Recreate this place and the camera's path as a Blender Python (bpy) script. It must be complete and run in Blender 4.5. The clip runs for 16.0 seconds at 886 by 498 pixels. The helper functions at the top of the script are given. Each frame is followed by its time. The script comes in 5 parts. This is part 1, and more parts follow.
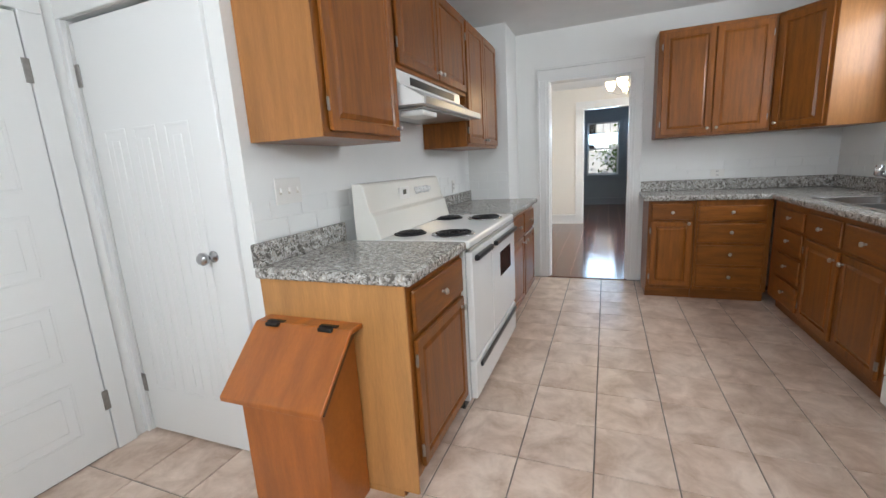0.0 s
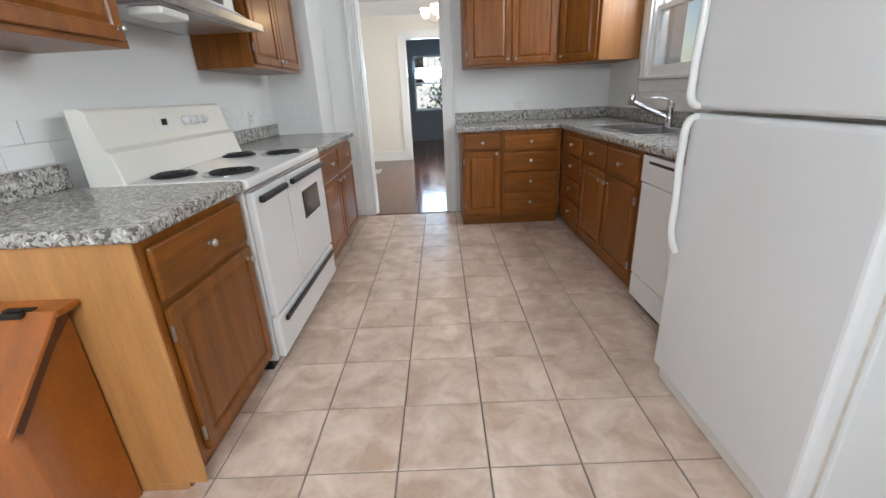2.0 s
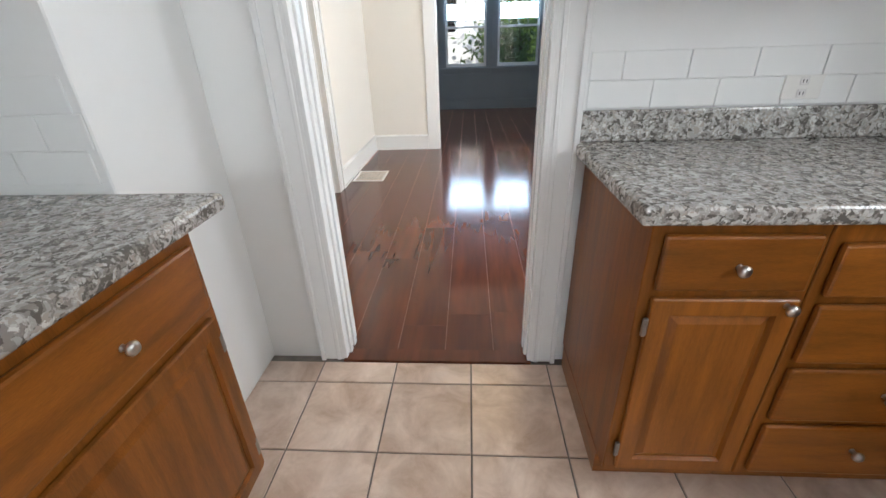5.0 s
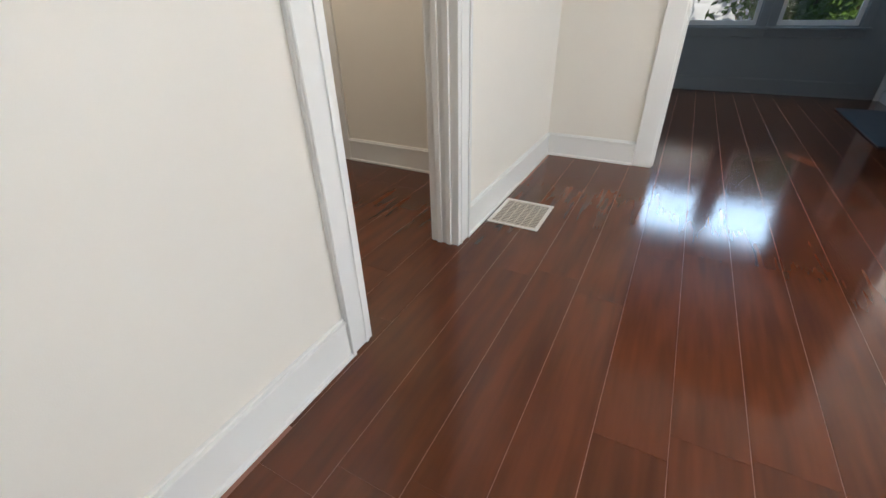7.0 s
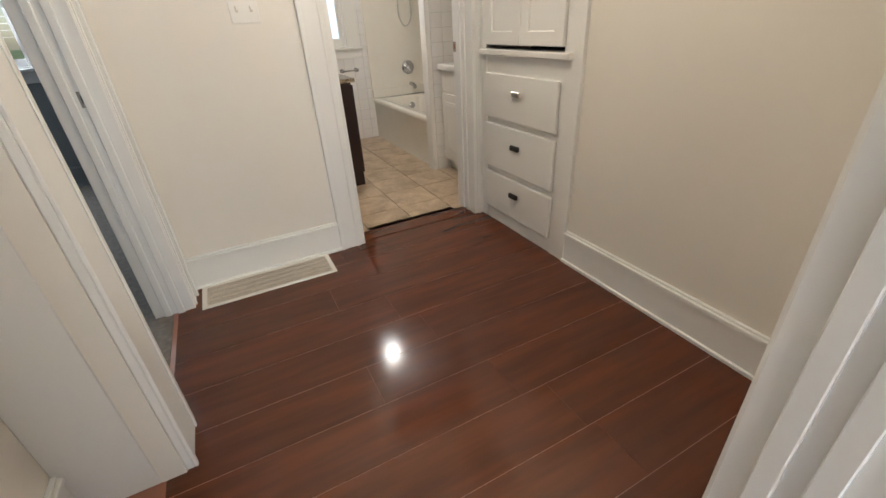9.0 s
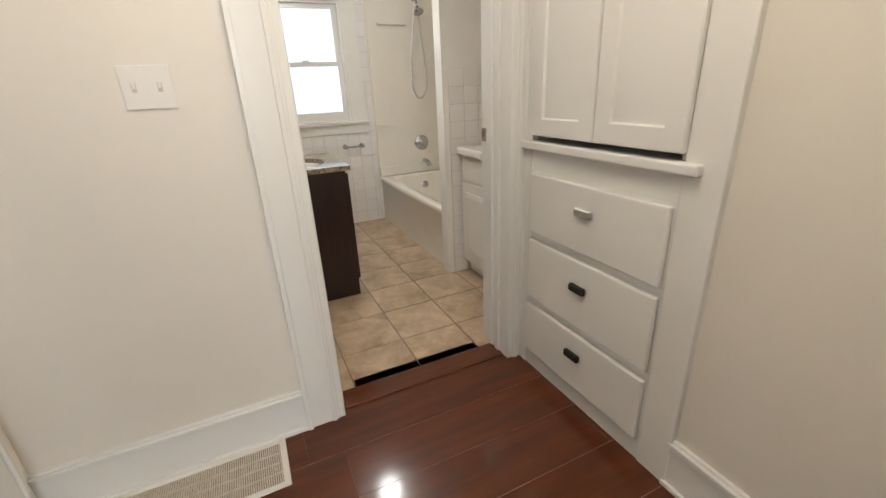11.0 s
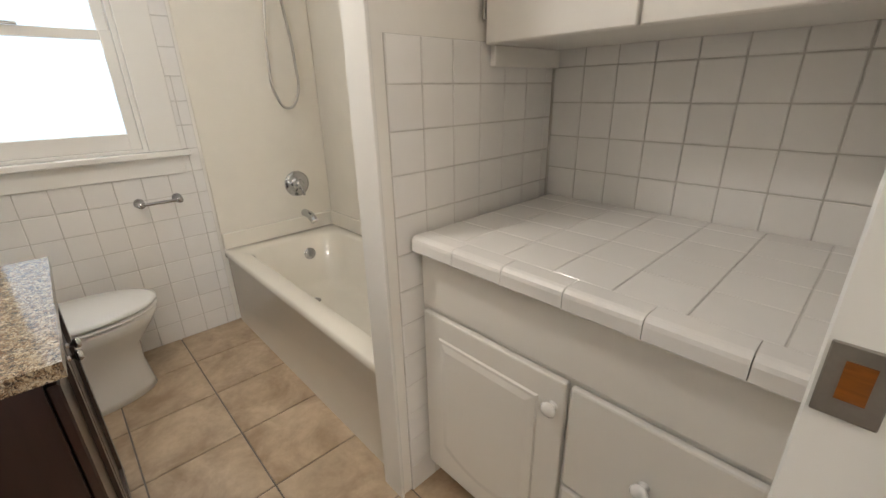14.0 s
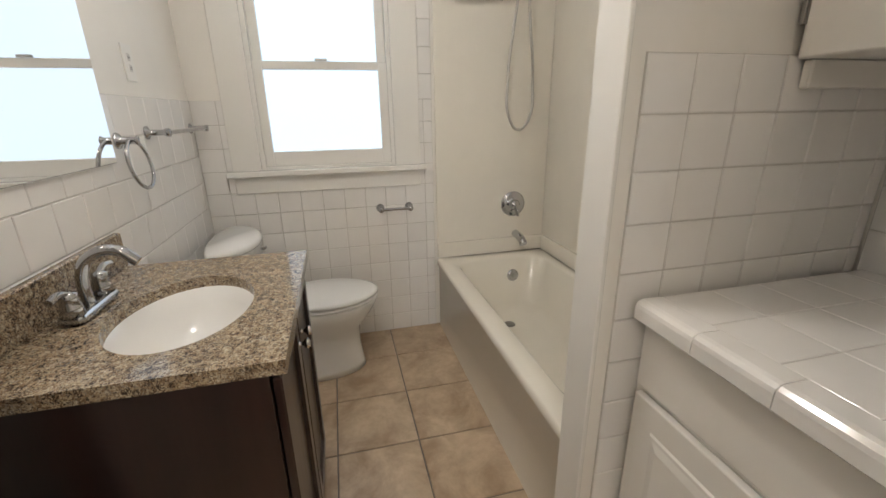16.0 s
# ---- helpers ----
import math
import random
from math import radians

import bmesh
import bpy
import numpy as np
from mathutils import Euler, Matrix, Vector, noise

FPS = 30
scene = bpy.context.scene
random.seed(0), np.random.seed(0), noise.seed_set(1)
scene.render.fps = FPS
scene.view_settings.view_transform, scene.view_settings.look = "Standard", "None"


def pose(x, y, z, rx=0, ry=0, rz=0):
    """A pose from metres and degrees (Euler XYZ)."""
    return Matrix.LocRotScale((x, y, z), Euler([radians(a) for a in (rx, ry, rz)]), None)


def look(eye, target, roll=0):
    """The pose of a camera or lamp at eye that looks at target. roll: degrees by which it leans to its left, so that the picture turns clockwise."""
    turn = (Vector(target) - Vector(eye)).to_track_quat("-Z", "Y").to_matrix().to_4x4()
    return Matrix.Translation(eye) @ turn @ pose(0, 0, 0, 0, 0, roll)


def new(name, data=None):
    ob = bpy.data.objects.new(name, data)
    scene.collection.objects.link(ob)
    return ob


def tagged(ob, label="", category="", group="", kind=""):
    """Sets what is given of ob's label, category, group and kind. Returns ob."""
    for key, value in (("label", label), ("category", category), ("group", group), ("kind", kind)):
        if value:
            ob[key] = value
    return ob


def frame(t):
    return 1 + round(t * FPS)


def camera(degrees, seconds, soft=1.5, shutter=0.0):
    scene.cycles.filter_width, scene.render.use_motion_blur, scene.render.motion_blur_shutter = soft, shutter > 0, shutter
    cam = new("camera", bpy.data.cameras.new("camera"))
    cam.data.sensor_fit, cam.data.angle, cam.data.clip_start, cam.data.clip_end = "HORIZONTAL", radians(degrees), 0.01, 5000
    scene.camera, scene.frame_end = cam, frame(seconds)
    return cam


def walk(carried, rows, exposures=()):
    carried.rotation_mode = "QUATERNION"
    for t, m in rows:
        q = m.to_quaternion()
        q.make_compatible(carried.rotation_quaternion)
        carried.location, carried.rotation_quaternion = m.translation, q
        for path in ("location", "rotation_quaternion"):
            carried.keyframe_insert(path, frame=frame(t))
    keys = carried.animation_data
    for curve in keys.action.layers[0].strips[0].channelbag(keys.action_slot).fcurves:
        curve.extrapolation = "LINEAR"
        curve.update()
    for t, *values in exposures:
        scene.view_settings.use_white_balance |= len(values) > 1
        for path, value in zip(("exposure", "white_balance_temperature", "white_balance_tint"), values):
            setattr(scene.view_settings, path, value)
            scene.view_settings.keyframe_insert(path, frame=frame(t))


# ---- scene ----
cam = camera(93.9, 16.0)
PATH = [
    (0, (0.339, -0.177, 1.317), (-0.386, 1.644, 0.923), -3.3),
    (0.5, (0.389, -0.151, 1.307), (-0.096, 1.74, 0.874), -3.6),
    (1, (0.435, -0.141, 1.298), (0.148, 1.775, 0.802), -3.6),
    (1.5, (0.495, -0.11, 1.284), (0.364, 1.798, 0.699), -3.3),
    (2, (0.521, 0.045, 1.239), (0.506, 1.918, 0.537), -2.7),
    (2.5, (0.559, 0.441, 1.227), (0.636, 2.277, 0.438), -1.9),
    (3, (0.62, 0.924, 1.242), (0.706, 2.759, 0.451), -1.7),
    (3.5, (0.606, 1.448, 1.267), (0.576, 3.305, 0.525), -2.0),
    (6, (0.132, 4.164, 1.247), (-0.086, 5.895, 0.268), -2.1),
    (6.5, (0.093, 4.629, 1.246), (-0.445, 6.284, 0.261), -0.5),
    (7, (-0.026, 5.055, 1.2), (-0.854, 6.553, 0.165), -1.5),
    (7.5, (-0.2, 5.48, 1.206), (-1.207, 6.866, 0.174), -3.7),
    (8, (-0.389, 5.824, 1.223), (-1.667, 6.945, 0.17), -3.5),
    (8.5, (-0.647, 6.112, 1.25), (-2.101, 7.009, 0.21), -4.3),
    (9, (-0.915, 6.289, 1.237), (-2.489, 7.057, 0.271), -3.4),
    (9.5, (-1.021, 6.433, 1.274), (-2.677, 7.108, 0.378), -3.3),
    (10, (-1.174, 6.5, 1.283), (-2.869, 7.202, 0.486), -3.0),
    (12.5, (-2.936, 7.128, 1.312), (-4.617, 7.97, 0.628), -2.9),
    (13, (-3.202, 7.235, 1.297), (-4.807, 8.202, 0.599), -1.6),
    (13.5, (-3.429, 7.312, 1.28), (-4.875, 8.493, 0.563), -1.4),
    (14, (-3.506, 7.35, 1.279), (-4.873, 8.624, 0.565), -1.3),
    (14.5, (-3.541, 7.368, 1.291), (-5.011, 8.548, 0.623), -0.4),
    (15, (-3.593, 7.402, 1.308), (-5.234, 8.352, 0.671), 0.0),
    (15.5, (-3.628, 7.409, 1.31), (-5.403, 8.087, 0.684), -0.3),
    (16, (-3.644, 7.408, 1.306), (-5.488, 7.862, 0.678), -0.9),
]
walk(cam, [(t, look(eye, target, roll)) for t, eye, target, roll in PATH],
     [(0, 0.0), (2, 0.08), (3.5, 0.40), (6, 0.02), (7, -0.2), (7.5, -0.2), (8.5, 0.1), (10, 0.28), (12.5, 0.14), (13.5, 0.34), (14.5, 0.26), (16, 0.10)])

# ---- world, sun, large lights ----
world = bpy.data.worlds.new("world")
scene.world = world
world.use_nodes = True
wn = world.node_tree
sky = wn.nodes.new("ShaderNodeTexSky")
sky.sky_type, sky.sun_disc = "NISHITA", False
SUN_EL, SUN_AZ = 31.0, 146.0          # azimuth clockwise from +y
sky.sun_elevation, sky.sun_rotation = radians(SUN_EL), radians(SUN_AZ)
wn.links.new(sky.outputs[0], wn.nodes["Background"].inputs[0])
wn.nodes["Background"].inputs[1].default_value = 0.12


def lamp(name, kind, energy, m, color=(1, 1, 1), **more):
    data = bpy.data.lights.new(name, kind)
    data.energy, data.color = energy, color
    if kind == "SUN":
        data.angle = radians(0.6)
    if kind == "AREA":
        data.shape, data.size, data.size_y = "RECTANGLE", more["size"], more["size_y"]
    if kind == "POINT":
        data.shadow_soft_size = more["radius"]
    ob = new(name, data)
    ob.matrix_world = m
    return ob


az, el = radians(SUN_AZ), radians(SUN_EL)
sun_way = Vector((math.sin(az) * math.cos(el), math.cos(az) * math.cos(el), math.sin(el)))
lamp("sun", "SUN", 5.0, look(sun_way * 30, (0, 0, 0)), (1, 0.94, 0.85))
DAY = (0.86, 0.93, 1.0)
# sky light in the openings of the windows
lamp("kitchen_window_light", "AREA", 27, look((2.32, 2.88, 2.08), (0, 2.88, 1.3)), DAY, size=1.7, size_y=0.40)
# fill from behind the camera, standing in for daylight at an added window
lamp("kitchen_back_window_light", "AREA", 112, look((0.12, -1.13, 1.5), (0.0, 3, 0.6)), DAY, size=1.6, size_y=1.3)
lamp("dining_window_light", "AREA", 66, look((2.90, 7.2, 1.5), (0, 7.2, 1.2)), DAY, size=1.7, size_y=1.4)
lamp("dining_south_light", "AREA", 42, look((2.90, 5.4, 1.5), (0, 5.6, 1.2)), DAY, size=1.0, size_y=1.4)
lamp("living_window_light", "AREA", 48, look((0.75, 12.36, 1.94), (0.75, 9, 0.6)), (0.50, 0.73, 1.0), size=1.9, size_y=0.60)
lamp("bedroom_window_light", "AREA", 30, look((-5.95, 4.5, 1.6), (-3, 4.7, 1.2)), DAY, size=0.9, size_y=1.0)
WARM = (1, 0.74, 0.42)
lamp("hall_bulb", "POINT", 27, Matrix.Translation((-2.35, 6.95, 2.34)), (1, 0.875, 0.71), radius=0.25)
# mid-room bulb, a stand-in for the vanity light
lamp("bath_bulb", "POINT", 21, Matrix.Translation((-4.65, 7.35, 2.27)), (1, 0.965, 0.92), radius=0.07)

# ---- materials ----


def mat(name, color, rough=0.5, metal=0.0, vary=0.12, scale=6.0, bump=0.0, bscale=80.0, stretch=(1, 1, 1), second=None, coat=0.0, obj_random=0.0, spec=0.5, fine=0.0, edge=(0.32, 0.68), warp=0.0, detail=6):
    m = bpy.data.materials.new(name)
    m.use_nodes = True
    nt = m.node_tree
    n, l = nt.nodes, nt.links
    b = n["Principled BSDF"]
    b.inputs["Roughness"].default_value, b.inputs["Metallic"].default_value = rough, metal
    b.inputs["Specular IOR Level"].default_value = spec
    b.inputs["Coat Weight"].default_value, b.inputs["Coat Roughness"].default_value = coat, 0.12
    tc = n.new("ShaderNodeTexCoord")
    mp = n.new("ShaderNodeMapping")
    mp.inputs["Scale"].default_value = stretch
    geo = n.new("ShaderNodeNewGeometry")
    l.new(geo.outputs["Position"], mp.inputs[0])
    info = n.new("ShaderNodeObjectInfo")
    if obj_random:
        add = n.new("ShaderNodeVectorMath")
        add.operation = "MULTIPLY_ADD"
        comb = n.new("ShaderNodeCombineXYZ")
        for k in range(3):
            l.new(info.outputs["Random"], comb.inputs[k])
        add.inputs[1].default_value = (37, 23, 11)
        l.new(comb.outputs[0], add.inputs[0])
        l.new(mp.outputs[0], add.inputs[2])
        vec = add.outputs[0]
    else:
        vec = mp.outputs[0]
    noise1 = n.new("ShaderNodeTexNoise")
    noise1.inputs["Scale"].default_value, noise1.inputs["Detail"].default_value = scale, detail
    noise1.inputs["Roughness"].default_value = 0.62
    noise1.inputs["Distortion"].default_value = warp
    l.new(vec, noise1.inputs["Vector"])
    ramp = n.new("ShaderNodeValToRGB")
    ramp.color_ramp.elements[0].position, ramp.color_ramp.elements[1].position = edge
    dark = tuple(c * (1 - vary) for c in color)
    light = second or tuple(min(1, c * (1 + vary)) for c in color)
    ramp.color_ramp.elements[0].color, ramp.color_ramp.elements[1].color = (*dark, 1), (*light, 1)
    l.new(noise1.outputs[0], ramp.inputs[0])
    out = ramp.outputs[0]
    if obj_random:
        hsv = n.new("ShaderNodeHueSaturation")
        rng = n.new("ShaderNodeMapRange")
        rng.inputs["To Min"].default_value, rng.inputs["To Max"].default_value = 1 - obj_random, 1 + obj_random
        l.new(info.outputs["Random"], rng.inputs[0])
        l.new(rng.outputs[0], hsv.inputs["Value"])
        l.new(out, hsv.inputs["Color"])
        out = hsv.outputs[0]
    if fine:
        n2 = n.new("ShaderNodeTexNoise")
        n2.inputs["Scale"].default_value, n2.inputs["Detail"].default_value = bscale, 4
        l.new(vec, n2.inputs["Vector"])
        mix = n.new("ShaderNodeMix")
        mix.data_type, mix.blend_type = "RGBA", "OVERLAY"
        mix.inputs[0].default_value = fine
        l.new(out, mix.inputs[6])
        l.new(n2.outputs[0], mix.inputs[7])
        out = mix.outputs[2]
    if vary < 0.009:
        b.inputs["Base Color"].default_value = (*color, 1)
        return m
    l.new(out, b.inputs["Base Color"])
    rr = n.new("ShaderNodeMapRange")
    rr.inputs["To Min"].default_value, rr.inputs["To Max"].default_value = rough * 0.85, min(1, rough * 1.2)
    l.new(noise1.outputs[0], rr.inputs[0])
    if rough > 0.28:
        l.new(rr.outputs[0], b.inputs["Roughness"])
    if bump:
        n3 = n.new("ShaderNodeTexNoise")
        n3.inputs["Scale"].default_value, n3.inputs["Detail"].default_value = bscale, 3
        l.new(vec, n3.inputs["Vector"])
        bp = n.new("ShaderNodeBump")
        bp.inputs["Strength"].default_value, bp.inputs["Distance"].default_value = bump, 0.002
        l.new(n3.outputs[0], bp.inputs["Height"])
        l.new(bp.outputs[0], b.inputs["Normal"])
    return m


def speckle(name, colors, scale, rough):
    """Stone with angular flecks of several colours."""
    m = bpy.data.materials.new(name)
    m.use_nodes = True
    n, l = m.node_tree.nodes, m.node_tree.links
    b = n["Principled BSDF"]
    b.inputs["Roughness"].default_value = rough
    geo = n.new("ShaderNodeNewGeometry")
    warp = n.new("ShaderNodeTexNoise")
    warp.inputs["Scale"].default_value, warp.inputs["Detail"].default_value = scale * 0.35, 5
    l.new(geo.outputs["Position"], warp.inputs["Vector"])
    vor = n.new("ShaderNodeTexVoronoi")
    vor.inputs["Scale"].default_value = scale
    mix = n.new("ShaderNodeMix")
    mix.data_type = "VECTOR"
    mix.inputs[0].default_value = 0.06
    l.new(geo.outputs["Position"], mix.inputs[4])
    l.new(warp.outputs["Color"], mix.inputs[5])
    l.new(mix.outputs[1], vor.inputs["Vector"])
    sep = n.new("ShaderNodeSeparateColor")
    l.new(vor.outputs["Color"], sep.inputs[0])
    avg = n.new("ShaderNodeMath")
    avg.operation = "MULTIPLY_ADD"
    avg.inputs[1].default_value = 0.45
    half = n.new("ShaderNodeMath")
    half.operation = "MULTIPLY"
    half.inputs[1].default_value = 0.62
    l.new(warp.outputs[0], half.inputs[0])
    l.new(sep.outputs[0], avg.inputs[0])
    l.new(half.outputs[0], avg.inputs[2])
    ramp = n.new("ShaderNodeValToRGB")
    ramp.color_ramp.interpolation = "CONSTANT"
    e = ramp.color_ramp.elements
    stops = [0.0] + [0.33 + 0.42 * k / (len(colors) - 1) for k in range(1, len(colors))]
    e[0].color, e[1].position, e[1].color = (*colors[0], 1), stops[1], (*colors[1], 1)
    for s, c in list(zip(stops, colors))[2:]:
        e.new(s).color = (*c, 1)
    l.new(avg.outputs[0], ramp.inputs[0])
    l.new(ramp.outputs[0], b.inputs["Base Color"])
    return m


def glass_mat(name, rough=0.0, color=(1, 1, 1)):
    m = bpy.data.materials.new(name)
    m.use_nodes = True
    b = m.node_tree.nodes["Principled BSDF"]
    b.inputs["Transmission Weight"].default_value, b.inputs["Roughness"].default_value = 1.0, rough
    b.inputs["IOR"].default_value, b.inputs["Base Color"].default_value = 1.45, (*color, 1)
    return m


def glow(name, color, strength):
    m = bpy.data.materials.new(name)
    m.use_nodes = True
    b = m.node_tree.nodes["Principled BSDF"]
    b.inputs["Base Color"].default_value = (*(c * 0.15 for c in color), 1)
    b.inputs["Emission Color"].default_value, b.inputs["Emission Strength"].default_value = (*color, 1), strength
    return m


WHITE = mat("white_wall_paint", (0.80, 0.80, 0.78), 0.45, vary=0.012, scale=2, bump=0.1, bscale=300)
CREAM = mat("cream_wall_paint", (0.78, 0.745, 0.685), 0.5, vary=0.012, scale=2, bump=0.15, bscale=300)
GREYBLUE = mat("grey_blue_wall_paint", (0.26, 0.29, 0.31), 0.55, vary=0.04, scale=2, bump=0.2, bscale=50)
TRIM = mat("white_gloss_trim", (0.80, 0.80, 0.785), 0.26, vary=0.008, scale=2)
CEIL = mat("ceiling_paint", (0.74, 0.74, 0.73), 0.8, vary=0.03, scale=3, bump=0.2, bscale=120)
OAK = mat("stained_oak", (0.225, 0.073, 0.0105), 0.33, vary=0.30, scale=3.2, bump=0.12, bscale=60, stretch=(9, 9, 0.8), coat=0.10, spec=0.35, obj_random=0.12, fine=0.3)
OAKH = mat("stained_oak_across", (0.225, 0.073, 0.0105), 0.33, vary=0.28, scale=3.2, bump=0.12, bscale=60, stretch=(1.2, 1.2, 9), coat=0.10, spec=0.35, obj_random=0.12, fine=0.3)
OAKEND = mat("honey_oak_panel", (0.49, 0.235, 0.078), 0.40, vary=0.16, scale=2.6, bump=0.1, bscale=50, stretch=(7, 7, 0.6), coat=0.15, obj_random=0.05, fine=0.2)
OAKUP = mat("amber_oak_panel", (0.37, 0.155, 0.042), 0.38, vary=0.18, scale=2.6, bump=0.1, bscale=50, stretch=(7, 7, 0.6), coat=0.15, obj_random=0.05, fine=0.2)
PINE = mat("orange_pine", (0.40, 0.115, 0.015), 0.30, vary=0.22, scale=2.4, bump=0.08, bscale=50, stretch=(7, 1.2, 1.0), coat=0.4, obj_random=0.06, fine=0.2)
PINE_DARK = mat("dark_pine_edge", (0.10, 0.030, 0.012), 0.4, vary=0.2)
LAMINATE = speckle("speckled_grey_laminate", [(0.13, 0.12, 0.105), (0.27, 0.25, 0.23), (0.40, 0.385, 0.36), (0.53, 0.515, 0.49), (0.40, 0.36, 0.32), (0.66, 0.65, 0.62)], 100, 0.20)
GRANITE = speckle("brown_granite", [(0.06, 0.045, 0.035), (0.19, 0.125, 0.075), (0.33, 0.24, 0.15), (0.46, 0.37, 0.25), (0.28, 0.235, 0.18), (0.56, 0.48, 0.36)], 210, 0.10)
TILE = mat("beige_floor_tile", (0.58, 0.41, 0.305), 0.28, vary=0.08, scale=6.0, bump=0.12, bscale=40, second=(0.81, 0.655, 0.545), obj_random=0.05, edge=(0.34, 0.66), warp=0.5, fine=0.1)
BTILE = mat("tan_floor_tile", (0.43, 0.305, 0.195), 0.32, vary=0.16, scale=5.0, bump=0.12, bscale=40, second=(0.62, 0.485, 0.345), obj_random=0.07, edge=(0.34, 0.66), warp=0.5, fine=0.15)
GROUT = mat("grey_grout", (0.20, 0.175, 0.15), 0.9, vary=0.2, scale=20)
WGROUT = mat("pale_grout", (0.57, 0.54, 0.50), 0.8, vary=0.1, scale=20)
WTILE = mat("white_glazed_tile", (0.80, 0.775, 0.745), 0.12, vary=0.03, scale=3, obj_random=0.02)
PLANK = mat("red_brown_laminate_plank", (0.102, 0.0285, 0.0110), 0.125, vary=0.25, scale=2.4, stretch=(7, 0.7, 1), obj_random=0.10, detail=2.5)
# joint colour made pale to paint the light that plank bevels catch
JOINT_GLINT = mat("plank_joint", (0.30, 0.13, 0.085), 0.4, vary=0.1)
CARPET = mat("grey_carpet", (0.17, 0.155, 0.14), 0.95, vary=0.25, scale=30, bump=0.6, bscale=250)
ENAMEL = mat("white_enamel", (0.80, 0.80, 0.785), 0.16, vary=0.015, scale=2)
BISQUE = mat("bisque_enamel", (0.80, 0.77, 0.70), 0.14, vary=0.015, scale=2)
FRIDGE = mat("white_textured_enamel", (0.78, 0.785, 0.79), 0.30, vary=0.015, scale=2, bump=0.25, bscale=350)
BLACK = mat("black_plastic", (0.012, 0.012, 0.013), 0.3, vary=0.1)
BGLASS = mat("black_oven_glass", (0.010, 0.006, 0.005), 0.05, vary=0.1)
COIL = mat("dark_burner_coil", (0.02, 0.02, 0.022), 0.5, 0.3, vary=0.2)
CHROME = mat("chrome", (0.50, 0.50, 0.51), 0.10, 1.0, vary=0.04)
NICKEL = mat("brushed_nickel", (0.55, 0.53, 0.50), 0.30, 1.0, vary=0.08, scale=30)
STEEL = mat("stainless_steel", (0.50, 0.50, 0.50), 0.28, 1.0, vary=0.10, scale=8, stretch=(1, 20, 1))
HINGE = mat("dull_steel_hinge", (0.32, 0.30, 0.28), 0.4, 0.9, vary=0.15, scale=30)
IRON = mat("black_iron", (0.03, 0.028, 0.026), 0.55, 0.6, vary=0.2, scale=30)
ESPRESSO = mat("espresso_wood", (0.020, 0.0075, 0.0055), 0.30, vary=0.3, scale=3, stretch=(8, 8, 0.8), coat=0.2)
PORCELAIN = mat("white_porcelain", (0.82, 0.81, 0.79), 0.08, vary=0.01)
TUB = mat("ivory_tub_enamel", (0.82, 0.775, 0.685), 0.13, vary=0.015)
SURROUND = mat("ivory_surround_panel", (0.80, 0.755, 0.67), 0.22, vary=0.02)
BATHWALL = mat("warm_white_bath_paint", (0.79, 0.755, 0.70), 0.4, vary=0.03, scale=2, bump=0.15, bscale=60)
BATHTRIM = mat("warm_white_gloss", (0.80, 0.775, 0.73), 0.24, vary=0.008, scale=2)
GRILLE = mat("cream_metal_grille", (0.62, 0.56, 0.48), 0.45, 0.1, vary=0.12, scale=30)
# near-black colour painted in for the shade of hollow spaces
GAP_SHADE = mat("dark_gap", (0.02, 0.017, 0.015), 0.9, vary=0.1)
PLATE = mat("ivory_switch_plate", (0.78, 0.76, 0.72), 0.3, vary=0.02)
GLASS = glass_mat("clear_glass")
# frosted panes glow themselves, in place of daylight coming through the glass
FROST_GLOW = glow("frosted_glass_pane", (0.74, 0.87, 1.0), 1.15)
MIRROR = mat("mirror_silver", (0.86, 0.87, 0.88), 0.015, 1.0, vary=0.005)
SIDING = mat("white_clapboard", (0.72, 0.74, 0.76), 0.6, vary=0.06, scale=3)
ROOF = mat("grey_shingle", (0.12, 0.12, 0.125), 0.9, vary=0.3, scale=20)
LEAF = mat("green_leaf", (0.085, 0.16, 0.03), 0.5, vary=0.5, scale=5)
BARK = mat("bark", (0.14, 0.10, 0.07), 0.9, vary=0.3, scale=20)
LAWN = mat("lawn", (0.07, 0.11, 0.035), 0.95, vary=0.4, scale=2)
SLATE = mat("dark_slate_hearth", (0.03, 0.035, 0.045), 0.35, vary=0.3, scale=8)
LIT = glow("bright_lit_shade", (1.0, 0.72, 0.36), 16.0)
SHADE = glow("lit_lamp_shade", (1.0, 0.64, 0.27), 2.6)
BULB = glow("lit_bulb", (1.0, 0.78, 0.48), 30.0)

# ---- mesh helpers ----


def finish(bm, name, material, parent=None, smooth=False, m=None):
    mesh = bpy.data.meshes.new(name)
    bmesh.ops.recalc_face_normals(bm, faces=bm.faces)
    bm.to_mesh(mesh)
    bm.free()
    mesh.materials.append(material)
    if smooth:
        for p in mesh.polygons:
            p.use_smooth = True
    ob = new(name, mesh)
    if parent:
        ob.parent = parent
    if m is not None:
        ob.matrix_basis = m
    return ob


def add_box(bm, b, bevel=0.0, seg=1):
    x0, x1, y0, y1, z0, z1 = b
    geom = bmesh.ops.create_cube(bm, size=1.0)
    vs = geom["verts"]
    bmesh.ops.scale(bm, vec=(x1 - x0, y1 - y0, z1 - z0), verts=vs)
    bmesh.ops.translate(bm, vec=((x0 + x1) / 2, (y0 + y1) / 2, (z0 + z1) / 2), verts=vs)
    if bevel:
        edges = list({e for v in vs for e in v.link_edges})
        bmesh.ops.bevel(bm, geom=edges, offset=bevel, segments=seg, affect="EDGES", profile=0.5)


